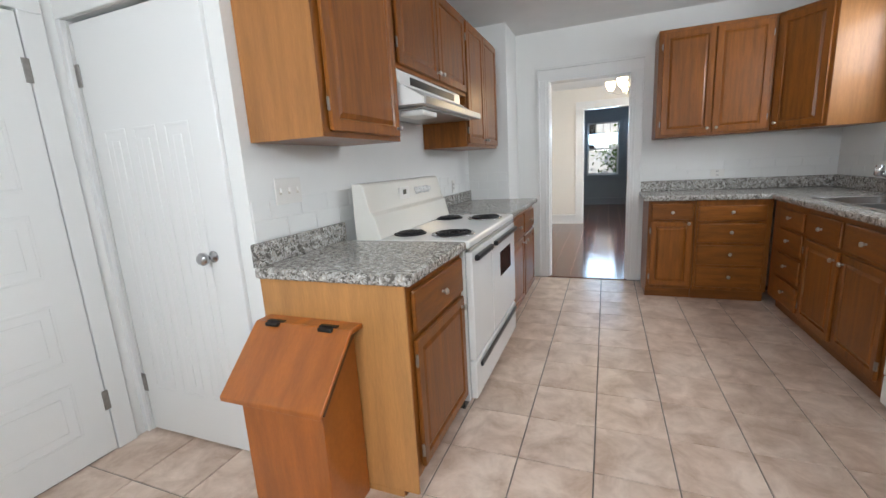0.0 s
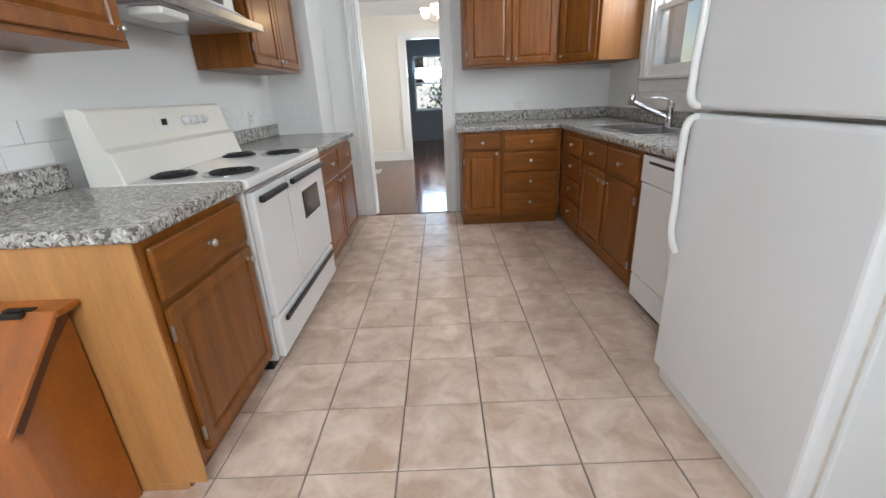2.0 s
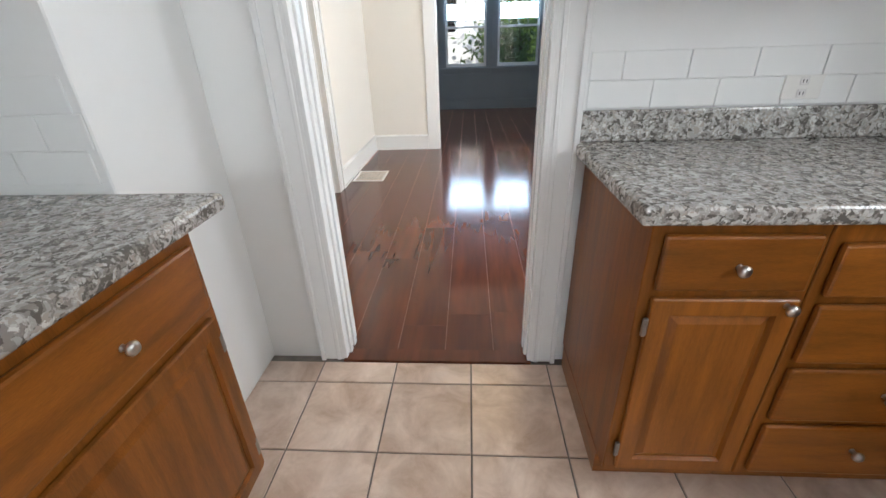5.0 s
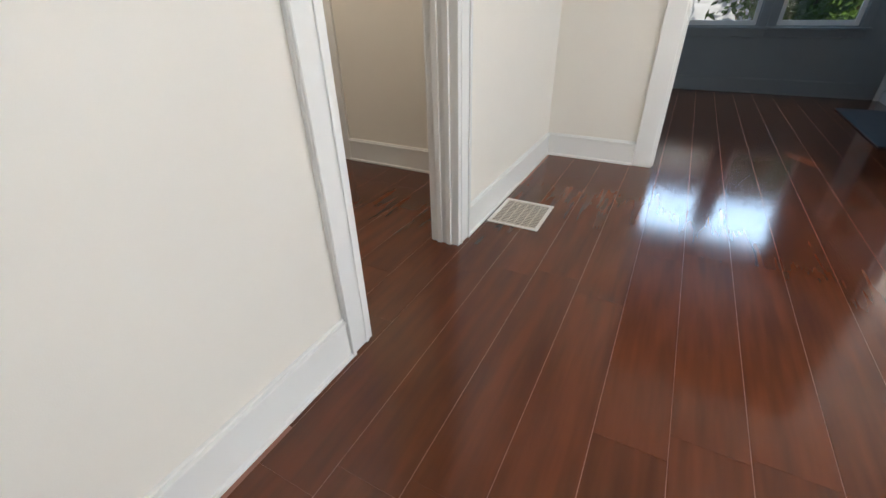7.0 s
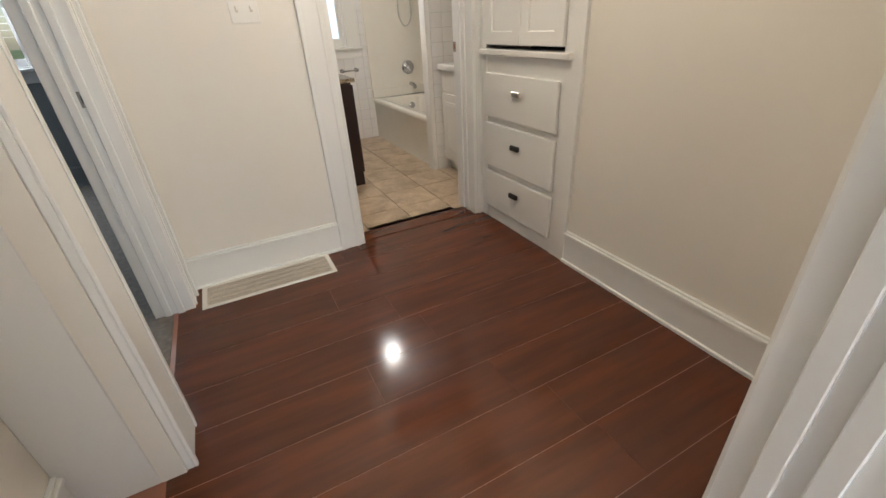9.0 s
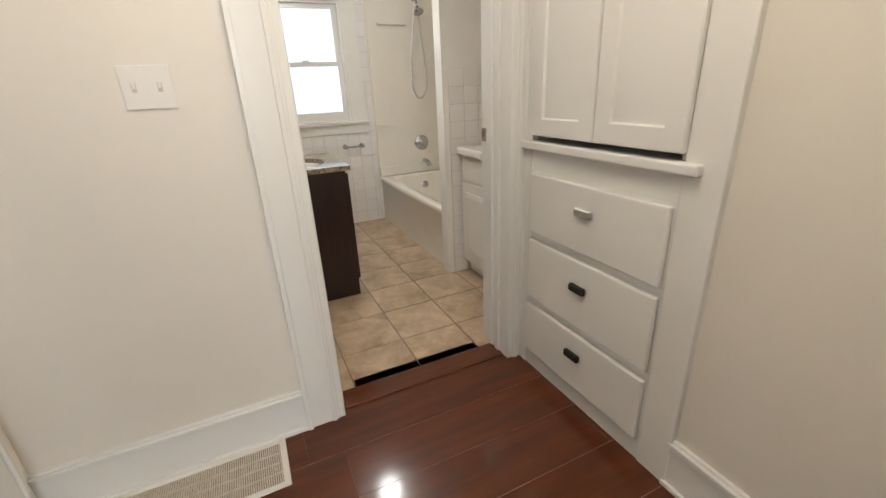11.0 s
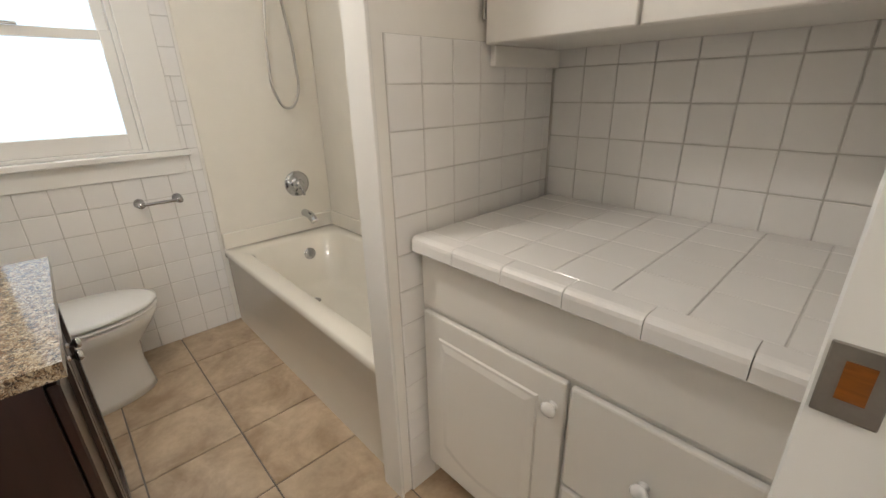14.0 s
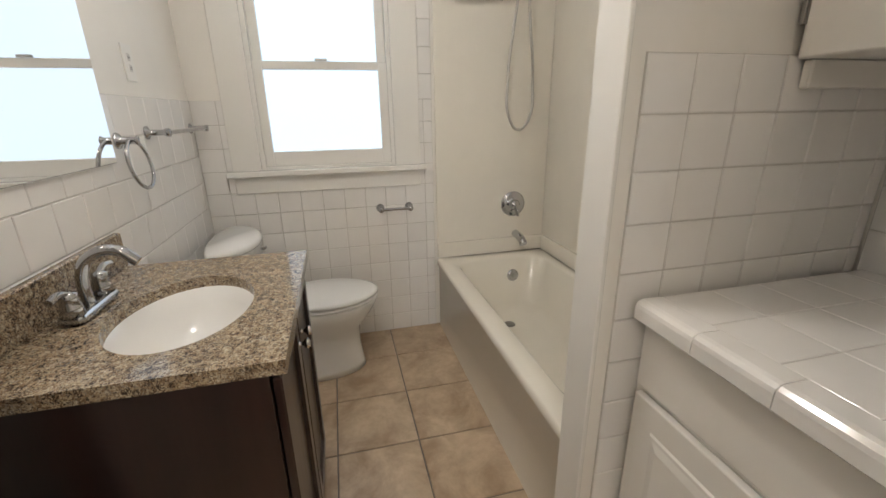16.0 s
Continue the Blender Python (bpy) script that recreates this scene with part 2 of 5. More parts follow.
def boxes(name, bs, material, parent=None, bevel=0.0, seg=1, m=None):
    bm = bmesh.new()
    for b in bs:
        add_box(bm, b, bevel, seg)
    return finish(bm, name, material, parent, m=m)


def structure(name, bs, material, label, bevel=0.0):
    return tagged(boxes(name, bs, material, bevel=bevel), label, kind="structure")


def base(name, label, category, m, group=""):
    ob = new(name)
    ob.empty_display_size = 0.1
    ob.matrix_basis = m
    return tagged(ob, label, category, group)


def tube(name, pts, r, material, parent=None, seg=12, m=None, closed=False):
    """A round bar through the points, smoothed."""
    cu = bpy.data.curves.new(name, "CURVE")
    cu.dimensions, cu.bevel_depth, cu.bevel_resolution, cu.use_fill_caps = "3D", r, 3, True
    sp = cu.splines.new("BEZIER")
    sp.bezier_points.add(len(pts) - 1)
    for p, q in zip(sp.bezier_points, pts):
        p.co = q
        p.handle_left_type = p.handle_right_type = "AUTO"
    sp.use_cyclic_u, sp.resolution_u = closed, seg
    tmp = bpy.data.objects.new("tmp", cu)
    mesh = bpy.data.meshes.new_from_object(tmp)
    bpy.data.objects.remove(tmp)
    for p in mesh.polygons:
        p.use_smooth = True
    mesh.materials.clear()
    mesh.materials.append(material)
    ob = new(name, mesh)
    if parent:
        ob.parent = parent
    if m is not None:
        ob.matrix_basis = m
    return ob


def lathe(name, profile, material, parent=None, m=None, seg=24, squash=(1, 1), cap=True):
    """Turned about z from (radius, height) pairs."""
    bm = bmesh.new()
    rings = []
    for r, z in profile:
        rings.append([bm.verts.new((r * math.cos(2 * math.pi * k / seg) * squash[0], r * math.sin(2 * math.pi * k / seg) * squash[1], z)) for k in range(seg)])
    for a, b in zip(rings, rings[1:]):
        for k in range(seg):
            bm.faces.new((a[k], a[(k + 1) % seg], b[(k + 1) % seg], b[k]))
    if cap and profile[0][0] > 1e-4:
        bm.faces.new(rings[0])
    if cap and profile[-1][0] > 1e-4:
        bm.faces.new(rings[-1])
    bmesh.ops.remove_doubles(bm, verts=bm.verts, dist=1e-5)
    return finish(bm, name, material, parent, smooth=True, m=m)


def prism(name, outline, y0, y1, material, parent=None, bevel=0.0, m=None, axis="y"):
    """An outline of (a, z) drawn out along y (or of (x, y) along z)."""
    bm = bmesh.new()
    lo = [bm.verts.new((a, y0, z) if axis == "y" else (a, z, y0)) for a, z in outline]
    hi = [bm.verts.new((a, y1, z) if axis == "y" else (a, z, y1)) for a, z in outline]
    bm.faces.new(lo)
    bm.faces.new(hi)
    for k in range(len(lo)):
        j = (k + 1) % len(lo)
        bm.faces.new((lo[k], lo[j], hi[j], hi[k]))
    if bevel:
        bmesh.ops.bevel(bm, geom=list(bm.edges), offset=bevel, segments=2, affect="EDGES", profile=0.5)
    return finish(bm, name, material, parent, m=m)


def panel_front(name, x0, x1, z0, z1, y, thick, material, parent, frame=0.055, raised=True):
    """A framed front with a raised panel, facing -y."""
    bm = bmesh.new()
    add_box(bm, (x0, x1, y - thick, y, z0, z1), 0.004 if frame else 0.008, 1 if frame else 2)
    bm.faces.ensure_lookup_table()
    front = min(bm.faces, key=lambda f: f.calc_center_median().y - f.calc_area() * 1e-3)
    if frame:
        bmesh.ops.inset_individual(bm, faces=[front], thickness=frame, depth=0)
        bmesh.ops.inset_individual(bm, faces=[front], thickness=0.007, depth=-0.010)
        if raised:
            bmesh.ops.inset_individual(bm, faces=[front], thickness=0.004, depth=0)
            bmesh.ops.inset_individual(bm, faces=[front], thickness=0.026, depth=0.008)
    return finish(bm, name, material, parent)


def knob(parent, x, y, z, material=NICKEL, r=0.015):
    return lathe("knob", [(0.0, 0.03), (r * 0.7, 0.029), (r, 0.023), (r * 0.9, 0.017), (r * 0.4, 0.012), (r * 0.4, 0.002), (r * 0.6, 0.0)], material, parent, pose(x, y, z, 90, 0, 0), 14)


def hinge(parent, x, y, z, h=0.05):
    return boxes("hinge", [(x - 0.007, x + 0.007, y - 0.004, y + 0.004, z - h / 2, z + h / 2), (x - 0.011, x - 0.002, y - 0.008, y + 0.002, z - h / 2, z + h / 2)], HINGE, parent, 0.0015)

# ---- large structure ----
Z0 = -0.10
HK = 2.62      # ceiling heights
HB = 2.45


def wall_x(name, x0, x1, y0, y1, h, material, label, holes=()):
    """A wall along y with openings (y0, y1, z0, z1) cut through."""
    bs, at = [], y0
    for a, b, c, d in sorted(holes):
        bs.append((x0, x1, at, a, Z0, h))
        if c > 0.001:
            bs.append((x0, x1, a, b, Z0, c))
        if d < h:
            bs.append((x0, x1, a, b, d, h))
        at = b
    bs.append((x0, x1, at, y1, Z0, h))
    return structure(name, [b for b in bs if b[3] - b[2] > 1e-4], material, label)


def wall_y(name, y0, y1, x0, x1, h, material, label, holes=()):
    bs, at = [], x0
    for a, b, c, d in sorted(holes):
        bs.append((at, a, y0, y1, Z0, h))
        if c > 0.001:
            bs.append((a, b, y0, y1, Z0, c))
        if d < h:
            bs.append((a, b, y0, y1, d, h))
        at = b
    bs.append((at, x1, y0, y1, Z0, h))
    return structure(name, [b for b in bs if b[1] - b[0] > 1e-4], material, label)


WK = -0.93                      # kitchen west wall face
EK = 2.33                       # kitchen east wall face
NK = 4.43                       # kitchen north wall face
# kitchen shell
wall_x("wall_kitchen_west", WK - 0.12, WK, 1.10, 4.43, HK, WHITE, "white painted kitchen wall behind the range")
wall_y("wall_pantry", 0.985, 1.10, -2.0, WK + 0.0, HK, WHITE, "white painted wall round the pantry door", [(-1.85, -1.10, 0, 2.05)])
wall_x("wall_entry_west", -2.0, -1.88, -1.32, 0.985, HK, WHITE, "white painted wall with a panelled door", [(0.02, 0.82, 0, 2.05)])
wall_y("wall_kitchen_south", -1.32, -1.20, -1.88, EK + 0.12, HK, WHITE, "plain white unseen wall with an added window", [(-0.6, 1.0, 0.95, 2.25)])
wall_x("wall_kitchen_east", EK, EK + 0.12, -1.20, 4.53, HK, WHITE, "white kitchen wall with a double window", [(1.86, 2.70, 1.30, 2.28), (2.82, 3.64, 1.30, 2.28)])
wall_y("wall_kitchen_north", NK, NK + 0.06, -0.94, EK, HK, WHITE, "white kitchen wall with a doorway", [(-0.17, 0.655, 0, 2.13)])
wall_y("wall_dining_south", NK + 0.06, NK + 0.12, -0.94, 2.94, HK, CREAM, "cream dining wall with a doorway", [(-0.17, 0.655, 0, 2.13)])
structure("chimney_breast", [(WK, -0.50, 3.94, NK, 0, HK)], WHITE, "white painted chimney breast beside the doorway", 0.004)
# dining shell
WD, ND, ED = -0.94, 8.65, 2.82
wall_x("wall_dining_west", WD - 0.07, WD, NK + 0.12, 8.65, HK, CREAM, "cream dining wall with a wide cased opening", [(6.04, 6.86, 0, 2.13)])
wall_x("wall_hall_east", WD - 0.14, WD - 0.07, 5.53, 7.80, HK, CREAM, "cream hall wall with a cased opening", [(6.04, 6.86, 0, 2.13)])
wall_y("wall_dining_north", ND, ND + 0.07, -1.08, ED + 0.12, HK, CREAM, "cream dining wall with a wide opening", [(-0.095, 1.56, 0, 2.24)])
wall_y("wall_living_south", ND + 0.07, ND + 0.14, -1.70, 2.94, HK, GREYBLUE, "grey blue wall with a wide opening", [(-0.095, 1.56, 0, 2.24)])
wall_x("wall_dining_east", ED, ED + 0.12, NK + 0.12, 8.65, HK, CREAM, "cream dining wall with windows", [(4.9, 5.9, 0.80, 2.2), (6.35, 7.15, 0.80, 2.2), (7.30, 8.20, 0.80, 2.32)])
# living shell
NL = 12.30
wall_y("wall_living_north", NL, NL + 0.14, -1.70, 2.94, HK, GREYBLUE, "grey blue wall with two sash windows", [(-0.17, 0.68, 0.80, 2.25), (0.86, 1.71, 0.80, 2.25)])
wall_x("wall_living_west", -1.84, -1.70, 8.72, 12.44, HK, GREYBLUE, "plain grey blue wall")
wall_x("wall_living_east", 2.80, 2.94, 8.79, 12.30, HK, GREYBLUE, "grey blue chimney wall")
# hall shell
NH, SH, WH = 7.80, 5.88, -3.29
wall_y("wall_hall_north", NH, NH + 0.10, -3.43, -1.01, HK, CREAM, "cream hall wall with a built-in linen cabinet", [(-3.21, -2.57, 0.02, 2.2)])
wall_y("wall_hall_south", SH - 0.07, SH, -3.29, -2.06, HK, CREAM, "cream hall wall with a bedroom doorway", [(-3.09, -2.27, 0, 2.05)])
wall_x("wall_hall_west", WH - 0.07, WH, 5.81, 7.80, HK, CREAM, "cream hall wall with the bathroom doorway", [(6.86, 7.735, 0, 2.05)])
wall_y("wall_hall_recess", 5.53, 5.60, -2.13, -1.01, HK, CREAM, "cream wall at the back of the hall recess")
structure("hall_recess_return", [(-2.13, -2.058, 5.60, SH - 0.0705, 0, HK)], TRIM, "white painted return board of the hall recess", 0.003)
structure("linen_recess", [(-3.25, -2.53, 8.12, 8.16, 0, 2.3), (-3.25, -3.215, 7.90, 8.12, 0, 2.3), (-2.565, -2.53, 7.90, 8.12, 0, 2.3)], CREAM, "painted back of the linen recess")
# bedroom shell
wall_y("wall_bedroom_north", SH - 0.14, SH - 0.07, -6.15, -2.13, HK, GREYBLUE, "grey bedroom wall with a doorway", [(-3.09, -2.27, 0, 2.05)])
wall_x("wall_bedroom_west", -6.15, -6.02, 2.60, 5.74, HK, GREYBLUE, "grey bedroom wall with a window", [(4.02, 4.98, 1.06, 2.2)])
wall_y("wall_bedroom_south", 2.48, 2.60, -6.15, -2.01, HK, GREYBLUE, "plain grey bedroom wall")
wall_x("wall_bedroom_east", -2.13, -2.01, 2.60, 5.53, HK, GREYBLUE, "plain grey bedroom wall")
# bathroom shell
WB, SB, NB, EB = -6.0, 6.73, 8.66, -3.49
wall_x("wall_bath_east", EB, WH - 0.07, 6.61, 8.78, HB, BATHWALL, "warm white bathroom wall with a doorway", [(6.86, 7.735, 0, 2.05)])
wall_y("wall_bath_south", SB - 0.12, SB, -6.14, EB, HB, BATHWALL, "warm white bathroom wall with tiled lower part")
wall_y("wall_bath_north", NB, NB + 0.12, -6.14, EB, HB, BATHWALL, "warm white bathroom wall behind the tub")
wall_x("wall_bath_west", WB - 0.14, WB, 6.73, 8.66, HB, BATHWALL, "warm white bathroom wall with a frosted window", [(7.02, 7.72, 1.03, 2.05)])
structure("wing_wall", [(-4.435, -4.35, 7.93, 8.66, 0, HB)], BATHWALL, "white painted wing wall at the end of the tub", 0.004)


def ceiling(name, x0, x1, y0, y1, z, material=CEIL):
    structure(name, [(x0, x1, y0, y1, z, z + 0.1)], material, "plain matte white painted ceiling")


ceiling("ceiling_kitchen", -2.0, 2.45, -1.32, 4.49, HK)
ceiling("ceiling_dining", -1.01, 2.94, 4.616, 8.72, HK)
ceiling("ceiling_living", -1.84, 2.94, 8.72, 12.44, HK)
ceiling("ceiling_hall", -3.43, -1.01, 5.53, 8.2, HK - 0.02)
ceiling("ceiling_bedroom", -6.15, -2.01, 2.48, 5.81, HK + 0.002)
ceiling("ceiling_bath", -6.14, -3.36, 6.61, 8.78, HB)

# floors: the beds under tiles and planks
floor_kitchen = structure("floor_kitchen", [(-2.0, 2.33, -1.25, 4.43, -0.10, -0.006)], GROUT, "beige stone-look ceramic tile kitchen floor with grey grout")
# the wood bed shows between planks as painted pale glints
floor_wood = structure("floor_wood", [(-3.36, 2.82, 4.56, 12.3, -0.10, -0.0009)], JOINT_GLINT, "glossy red-brown laminate plank floor")
floor_bath = structure("floor_bath", [(-6.0, -3.36, 6.73, 8.66, -0.10, -0.005)], GROUT, "tan stone-look ceramic tile bathroom floor")
structure("floor_bedroom", [(-6.1, -2.10, 2.5, 5.80, -0.08, 0.004)], CARPET, "grey low pile bedroom carpet")
structure("threshold_kitchen", [(-0.17, 0.655, 4.39, 4.47, -0.02, 0.009)], PLANK, "dark wooden strip between tile and planks", 0.003)
structure("threshold_bath", [(-3.425, -3.305, 6.885, 7.71, -0.02, 0.008)], PLANK, "narrow stained wood threshold strip", 0.003)

# ---- trim ----


def casing(name, axis, plane, out, a, b, top, w=0.115, t=0.022, material=TRIM, lip=True, w2=None):
    """Door casing on a wall face: plane is the face, out its outward sign; a, b the opening."""
    parts = []
    w2 = w2 or w
    for u0, u1, z0, z1 in ((a - w, a, 0, top), (b, b + w2, 0, top), (a - w, b + w2, top, top + w)):
        parts.append((u0, u1, 0, t, z0, z1))
    if lip:
        for u in (a - w, b + w2 - 0.02):
            parts.append((u, u + 0.02, t, t + 0.012, 0, top))
        for u in (a - 0.012 - 0.018, b + 0.012):
            parts.append((u, u + 0.018, t, t + 0.006, 0, top))
        parts.append((a - w, b + w2, 0, t + 0.022, top + w, top + w + 0.025))
    bm = bmesh.new()
    for u0, u1, d0, d1, z0, z1 in parts:
        p0, p1 = sorted((plane + out * d0, plane + out * d1))
        add_box(bm, (p0, p1, u0, u1, z0, z1) if axis == "x" else (u0, u1, p0, p1, z0, z1), 0.003)
    return tagged(finish(bm, name, material), "white gloss painted door casing", kind="structure")


def jamb(name, axis, p0, p1, a, b, top, t=0.018, material=TRIM):
    bs = []
    for u0, u1, z0, z1 in ((a, a + t, 0.001, top), (b - t, b, 0.001, top), (a + t, b - t, top - t, top)):
        bs.append((p0, p1, u0, u1, z0, z1) if axis == "x" else (u0, u1, p0, p1, z0, z1))
    for c in ((p0 + p1) / 2 - 0.045, (p0 + p1) / 2 + 0.012):
        for u0, u1 in ((a + t - 0.001, a + t + 0.011), (b - t - 0.011, b - t + 0.001)):
            bs.append((c, c + 0.03, u0, u1, 0.001, top - t) if axis == "x" else (u0, u1, c, c + 0.03, 0.001, top - t))
    return structure(name, bs, material, "white gloss painted door lining", 0.002)


casing("trim_kitchen_doorway", "y", NK, -1, -0.17, 0.655, 2.13, 0.10, 0.026)
casing("trim_dining_doorway", "y", NK + 0.12, 1, -0.17, 0.655, 2.13)
jamb("lining_kitchen", "y", NK - 0.028, NK + 0.14, -0.172, 0.657, 2.13)
casing("trim_opening_dining", "x", WD, 1, 6.03, 6.87, 2.13, 0.12, 0.02)
casing("trim_opening_hall", "x", WD - 0.14, -1, 6.03, 6.87, 2.13, 0.11)
jamb("lining_opening", "x", WD - 0.155, WD + 0.02, 6.025, 6.875, 2.13)
casing("trim_living_dining_side", "y", ND, -1, -0.095, 1.56, 2.24, 0.13, lip=False)
casing("trim_living_side", "y", ND + 0.14, 1, -0.095, 1.56, 2.24, 0.13, lip=False)
jamb("lining_living", "y", ND - 0.02, ND + 0.16, -0.098, 1.563, 2.24)
casing("trim_bath_door", "x", WH, 1, 6.86, 7.735, 2.05, 0.13, 0.024, w2=0.06)
casing("trim_bath_inside", "x", EB, -1, 6.86, 7.735, 2.05, 0.11, 0.012, lip=False)
jamb("lining_bath", "x", EB - 0.015, WH + 0.02, 6.855, 7.74, 2.05, 0.03)
casing("trim_bedroom_door", "y", SH, 1, -3.09, -2.27, 2.05, 0.12, w2=0.205)
jamb("lining_bedroom", "y", SH - 0.16, SH + 0.02, -3.095, -2.265, 2.05, 0.025)
casing("trim_pantry", "y", 0.985, -1, -1.85, -1.10, 2.05, 0.09, lip=False)
casing("trim_entry", "x", -1.88, 1, 0.02, 0.82, 2.05, 0.09, lip=False)


def skirting(name, runs, h=0.19, material=TRIM):
    """Tall baseboard with a moulded cap and a shoe; runs of (axis, plane, out, a, b)."""
    bm = bmesh.new()
    for axis, plane, out, a, b in runs:
        for d, z0, z1 in ((0.018, 0.0, h - 0.02), (0.026, h - 0.028, h - 0.010), (0.014, h - 0.010, h), (0.030, 0.0, 0.018)):
            p0, p1 = sorted((plane, plane + out * d))
            add_box(bm, (p0, p1, a, b, z0, z1) if axis == "x" else (a, b, p0, p1, z0, z1), 0.002)
    return tagged(finish(bm, name, material), "tall white gloss baseboard with a moulded cap", kind="structure")


skirting("baseboard_dining", [("x", WD, 1, NK + 0.12, 5.91), ("x", WD, 1, 6.99, 8.65), ("y", ND, -1, -0.94, -0.225), ("y", ND, -1, 1.69, ED), ("x", ED, -1, NK + 0.12, 8.65), ("y", NK + 0.245, 1, 0.70, ED), ("y", NK + 0.245, 1, -0.94, -0.37)])
skirting("baseboard_hall", [("x", WH, 1, SH, 6.73), ("y", NH, -1, -2.44, -1.08), ("y", 5.60, 1, -2.058, -1.08), ("x", WD - 0.14, -1, 5.60, 5.91), ("x", WD - 0.14, -1, 6.99, 7.80)])
skirting("baseboard_living", [("y", NL, -1, -1.70, 2.1), ("x", -1.70, 1, 8.79, 12.3)], material=GREYBLUE)
skirting("baseboard_bedroom", [("x", -6.02, 1, 2.6, 5.74)], material=GREYBLUE)


def sash_window(name, axis, plane, out, a, b, z0, z1, depth, pane=GLASS, case=0.10, sill=0.05, label="white painted double-hung sash window", material=TRIM, apron=True, grid=0, style=None, ext=0.03, foot=0.06):
    """A double-hung window in an opening; plane is the room face, out the sign into the room."""
    ob = base(name, label, "window", Matrix.Identity(4))
    ob["kind"] = "structure"

    def bx(u0, u1, d0, d1, c0, c1):
        p0, p1 = sorted((plane + out * d0, plane + out * d1))
        return (p0, p1, u0, u1, c0, c1) if axis == "x" else (u0, u1, p0, p1, c0, c1)

    f, mid = 0.045, (z0 + z1) / 2
    boxes("frame", [bx(a, a + 0.02, -depth, 0, z0, z1), bx(b - 0.02, b, -depth, 0, z0, z1), bx(a + 0.02, b - 0.02, -depth, 0, z1 - 0.02, z1), bx(a + 0.02, b - 0.02, -depth, 0, z0, z0 + 0.015)], material, ob, 0.002)
    for low, d in ((True, -0.05), (False, -0.085)):
        c0, c1 = (z0 + 0.015, mid + 0.02) if low else (mid - 0.02, z1 - 0.02)
        s = boxes("sash", [bx(a + 0.02, a + 0.02 + f, d, d + 0.033, c0, c1), bx(b - 0.02 - f, b - 0.02, d, d + 0.033, c0, c1), bx(a + 0.02 + f, b - 0.02 - f, d, d + 0.033, c0, c0 + (foot if low else 0.04)), bx(a + 0.02 + f, b - 0.02 - f, d, d + 0.033, c1 - 0.04, c1)], style or material, ob, 0.003)
        g = boxes("pane", [bx(a + 0.02 + f, b - 0.02 - f, d + 0.014, d + 0.018, c0 + (foot if low else 0.04), c1 - 0.04)], pane, ob)
        # glowing panes also stop the sun
        g.visible_shadow = pane is FROST_GLOW
        if grid and not low:
            w = (b - a - 0.04 - 2 * f) / grid
            bars = [bx(a + 0.02 + f + w * k - 0.006, a + 0.02 + f + w * k + 0.006, d + 0.004, d + 0.028, c0 + 0.04, c1 - 0.04) for k in range(1, grid)]
            bars.append(bx(a + 0.02 + f, b - 0.02 - f, d + 0.006, d + 0.026, (c0 + c1) / 2 - 0.006, (c0 + c1) / 2 + 0.006))
            boxes("glazing_bar", bars, material, ob, 0.001)
    boxes("latch", [bx((a + b) / 2 - 0.03, (a + b) / 2 + 0.03, -0.016, 0.0, mid + 0.02, mid + 0.032)], NICKEL, ob, 0.003)
    if case:
        boxes("casing", [bx(a - case, a, 0, 0.022, z0, z1), bx(b, b + case, 0, 0.022, z0, z1), bx(a - case, b + case, 0, 0.026, z1, z1 + max(case, 0.1))], material, ob, 0.003)
        boxes("sill", [bx(a - case - ext, b + case + ext, -0.01, sill, z0 - 0.03, z0)], material, ob, 0.006, 2)
        if apron:
            boxes("apron", [bx(a - case, b + case, 0, 0.018, z0 - 0.12, z0 - 0.03)], material, ob, 0.004)
    return ob


sash_window("window_1", "x", EK, -1, 2.82, 3.64, 1.30, 2.28, 0.12, case=0.0595, ext=0.0, label="white double-hung kitchen window over the sink")
sash_window("window_2", "x", EK, -1, 1.86, 2.70, 1.30, 2.28, 0.12, case=0.0595, ext=0.0, label="white double-hung kitchen window beside its twin")
structure("window_surround", [(EK - 0.022, EK, 3.70, 3.755, 1.17, 2.38), (EK - 0.022, EK, 1.745, 1.80, 1.17, 2.38)], TRIM, "white flat boards at the ends of the window pair", 0.003)
sash_window("window_3", "y", NL, -1, -0.17, 0.68, 0.80, 2.25, 0.14, case=0.08, grid=4, material=GREYBLUE, style=TRIM, label="sash window with a gridded upper sash")
sash_window("window_4", "y", NL, -1, 0.86, 1.71, 0.80, 2.25, 0.14, case=0.08, grid=4, material=GREYBLUE, style=TRIM, label="sash window with a gridded upper sash")
sash_window("window_5", "x", ED, -1, 6.35, 7.15, 0.80, 2.2, 0.12, case=0.07, label="white double-hung dining window")
sash_window("window_6", "x", ED, -1, 7.30, 8.20, 0.80, 2.32, 0.12, case=0.07, label="white double-hung dining window")
sash_window("window_7", "x", ED, -1, 4.9, 5.9, 0.80, 2.2, 0.12, case=0.09, label="white double-hung dining window")
# the daylight of this window is emission put into its panes
sash_window("window_8", "x", WB, 1, 7.02, 7.72, 1.03, 2.05, 0.14, pane=FROST_GLOW, case=0.14, foot=0.075, material=BATHTRIM, label="white double-hung bathroom window with frosted panes")
sash_window("window_9", "x", -6.02, 1, 4.02, 4.98, 1.06, 2.2, 0.13, case=0.09, label="white bedroom window with blinds")
# added out of view to hold the fill; opaque panes block the sun
sash_window("window_10", "y", -1.20, 1, -0.6, 1.0, 0.95, 2.25, 0.12, pane=FROST_GLOW, case=0.09, label="unseen kitchen window added for light, with glowing panes that stop the sun")

# ---- kitchen ----
earlier = {o.name for o in scene.objects}
CT = 0.945         # counter top height
CB = 0.90          # cabinet top


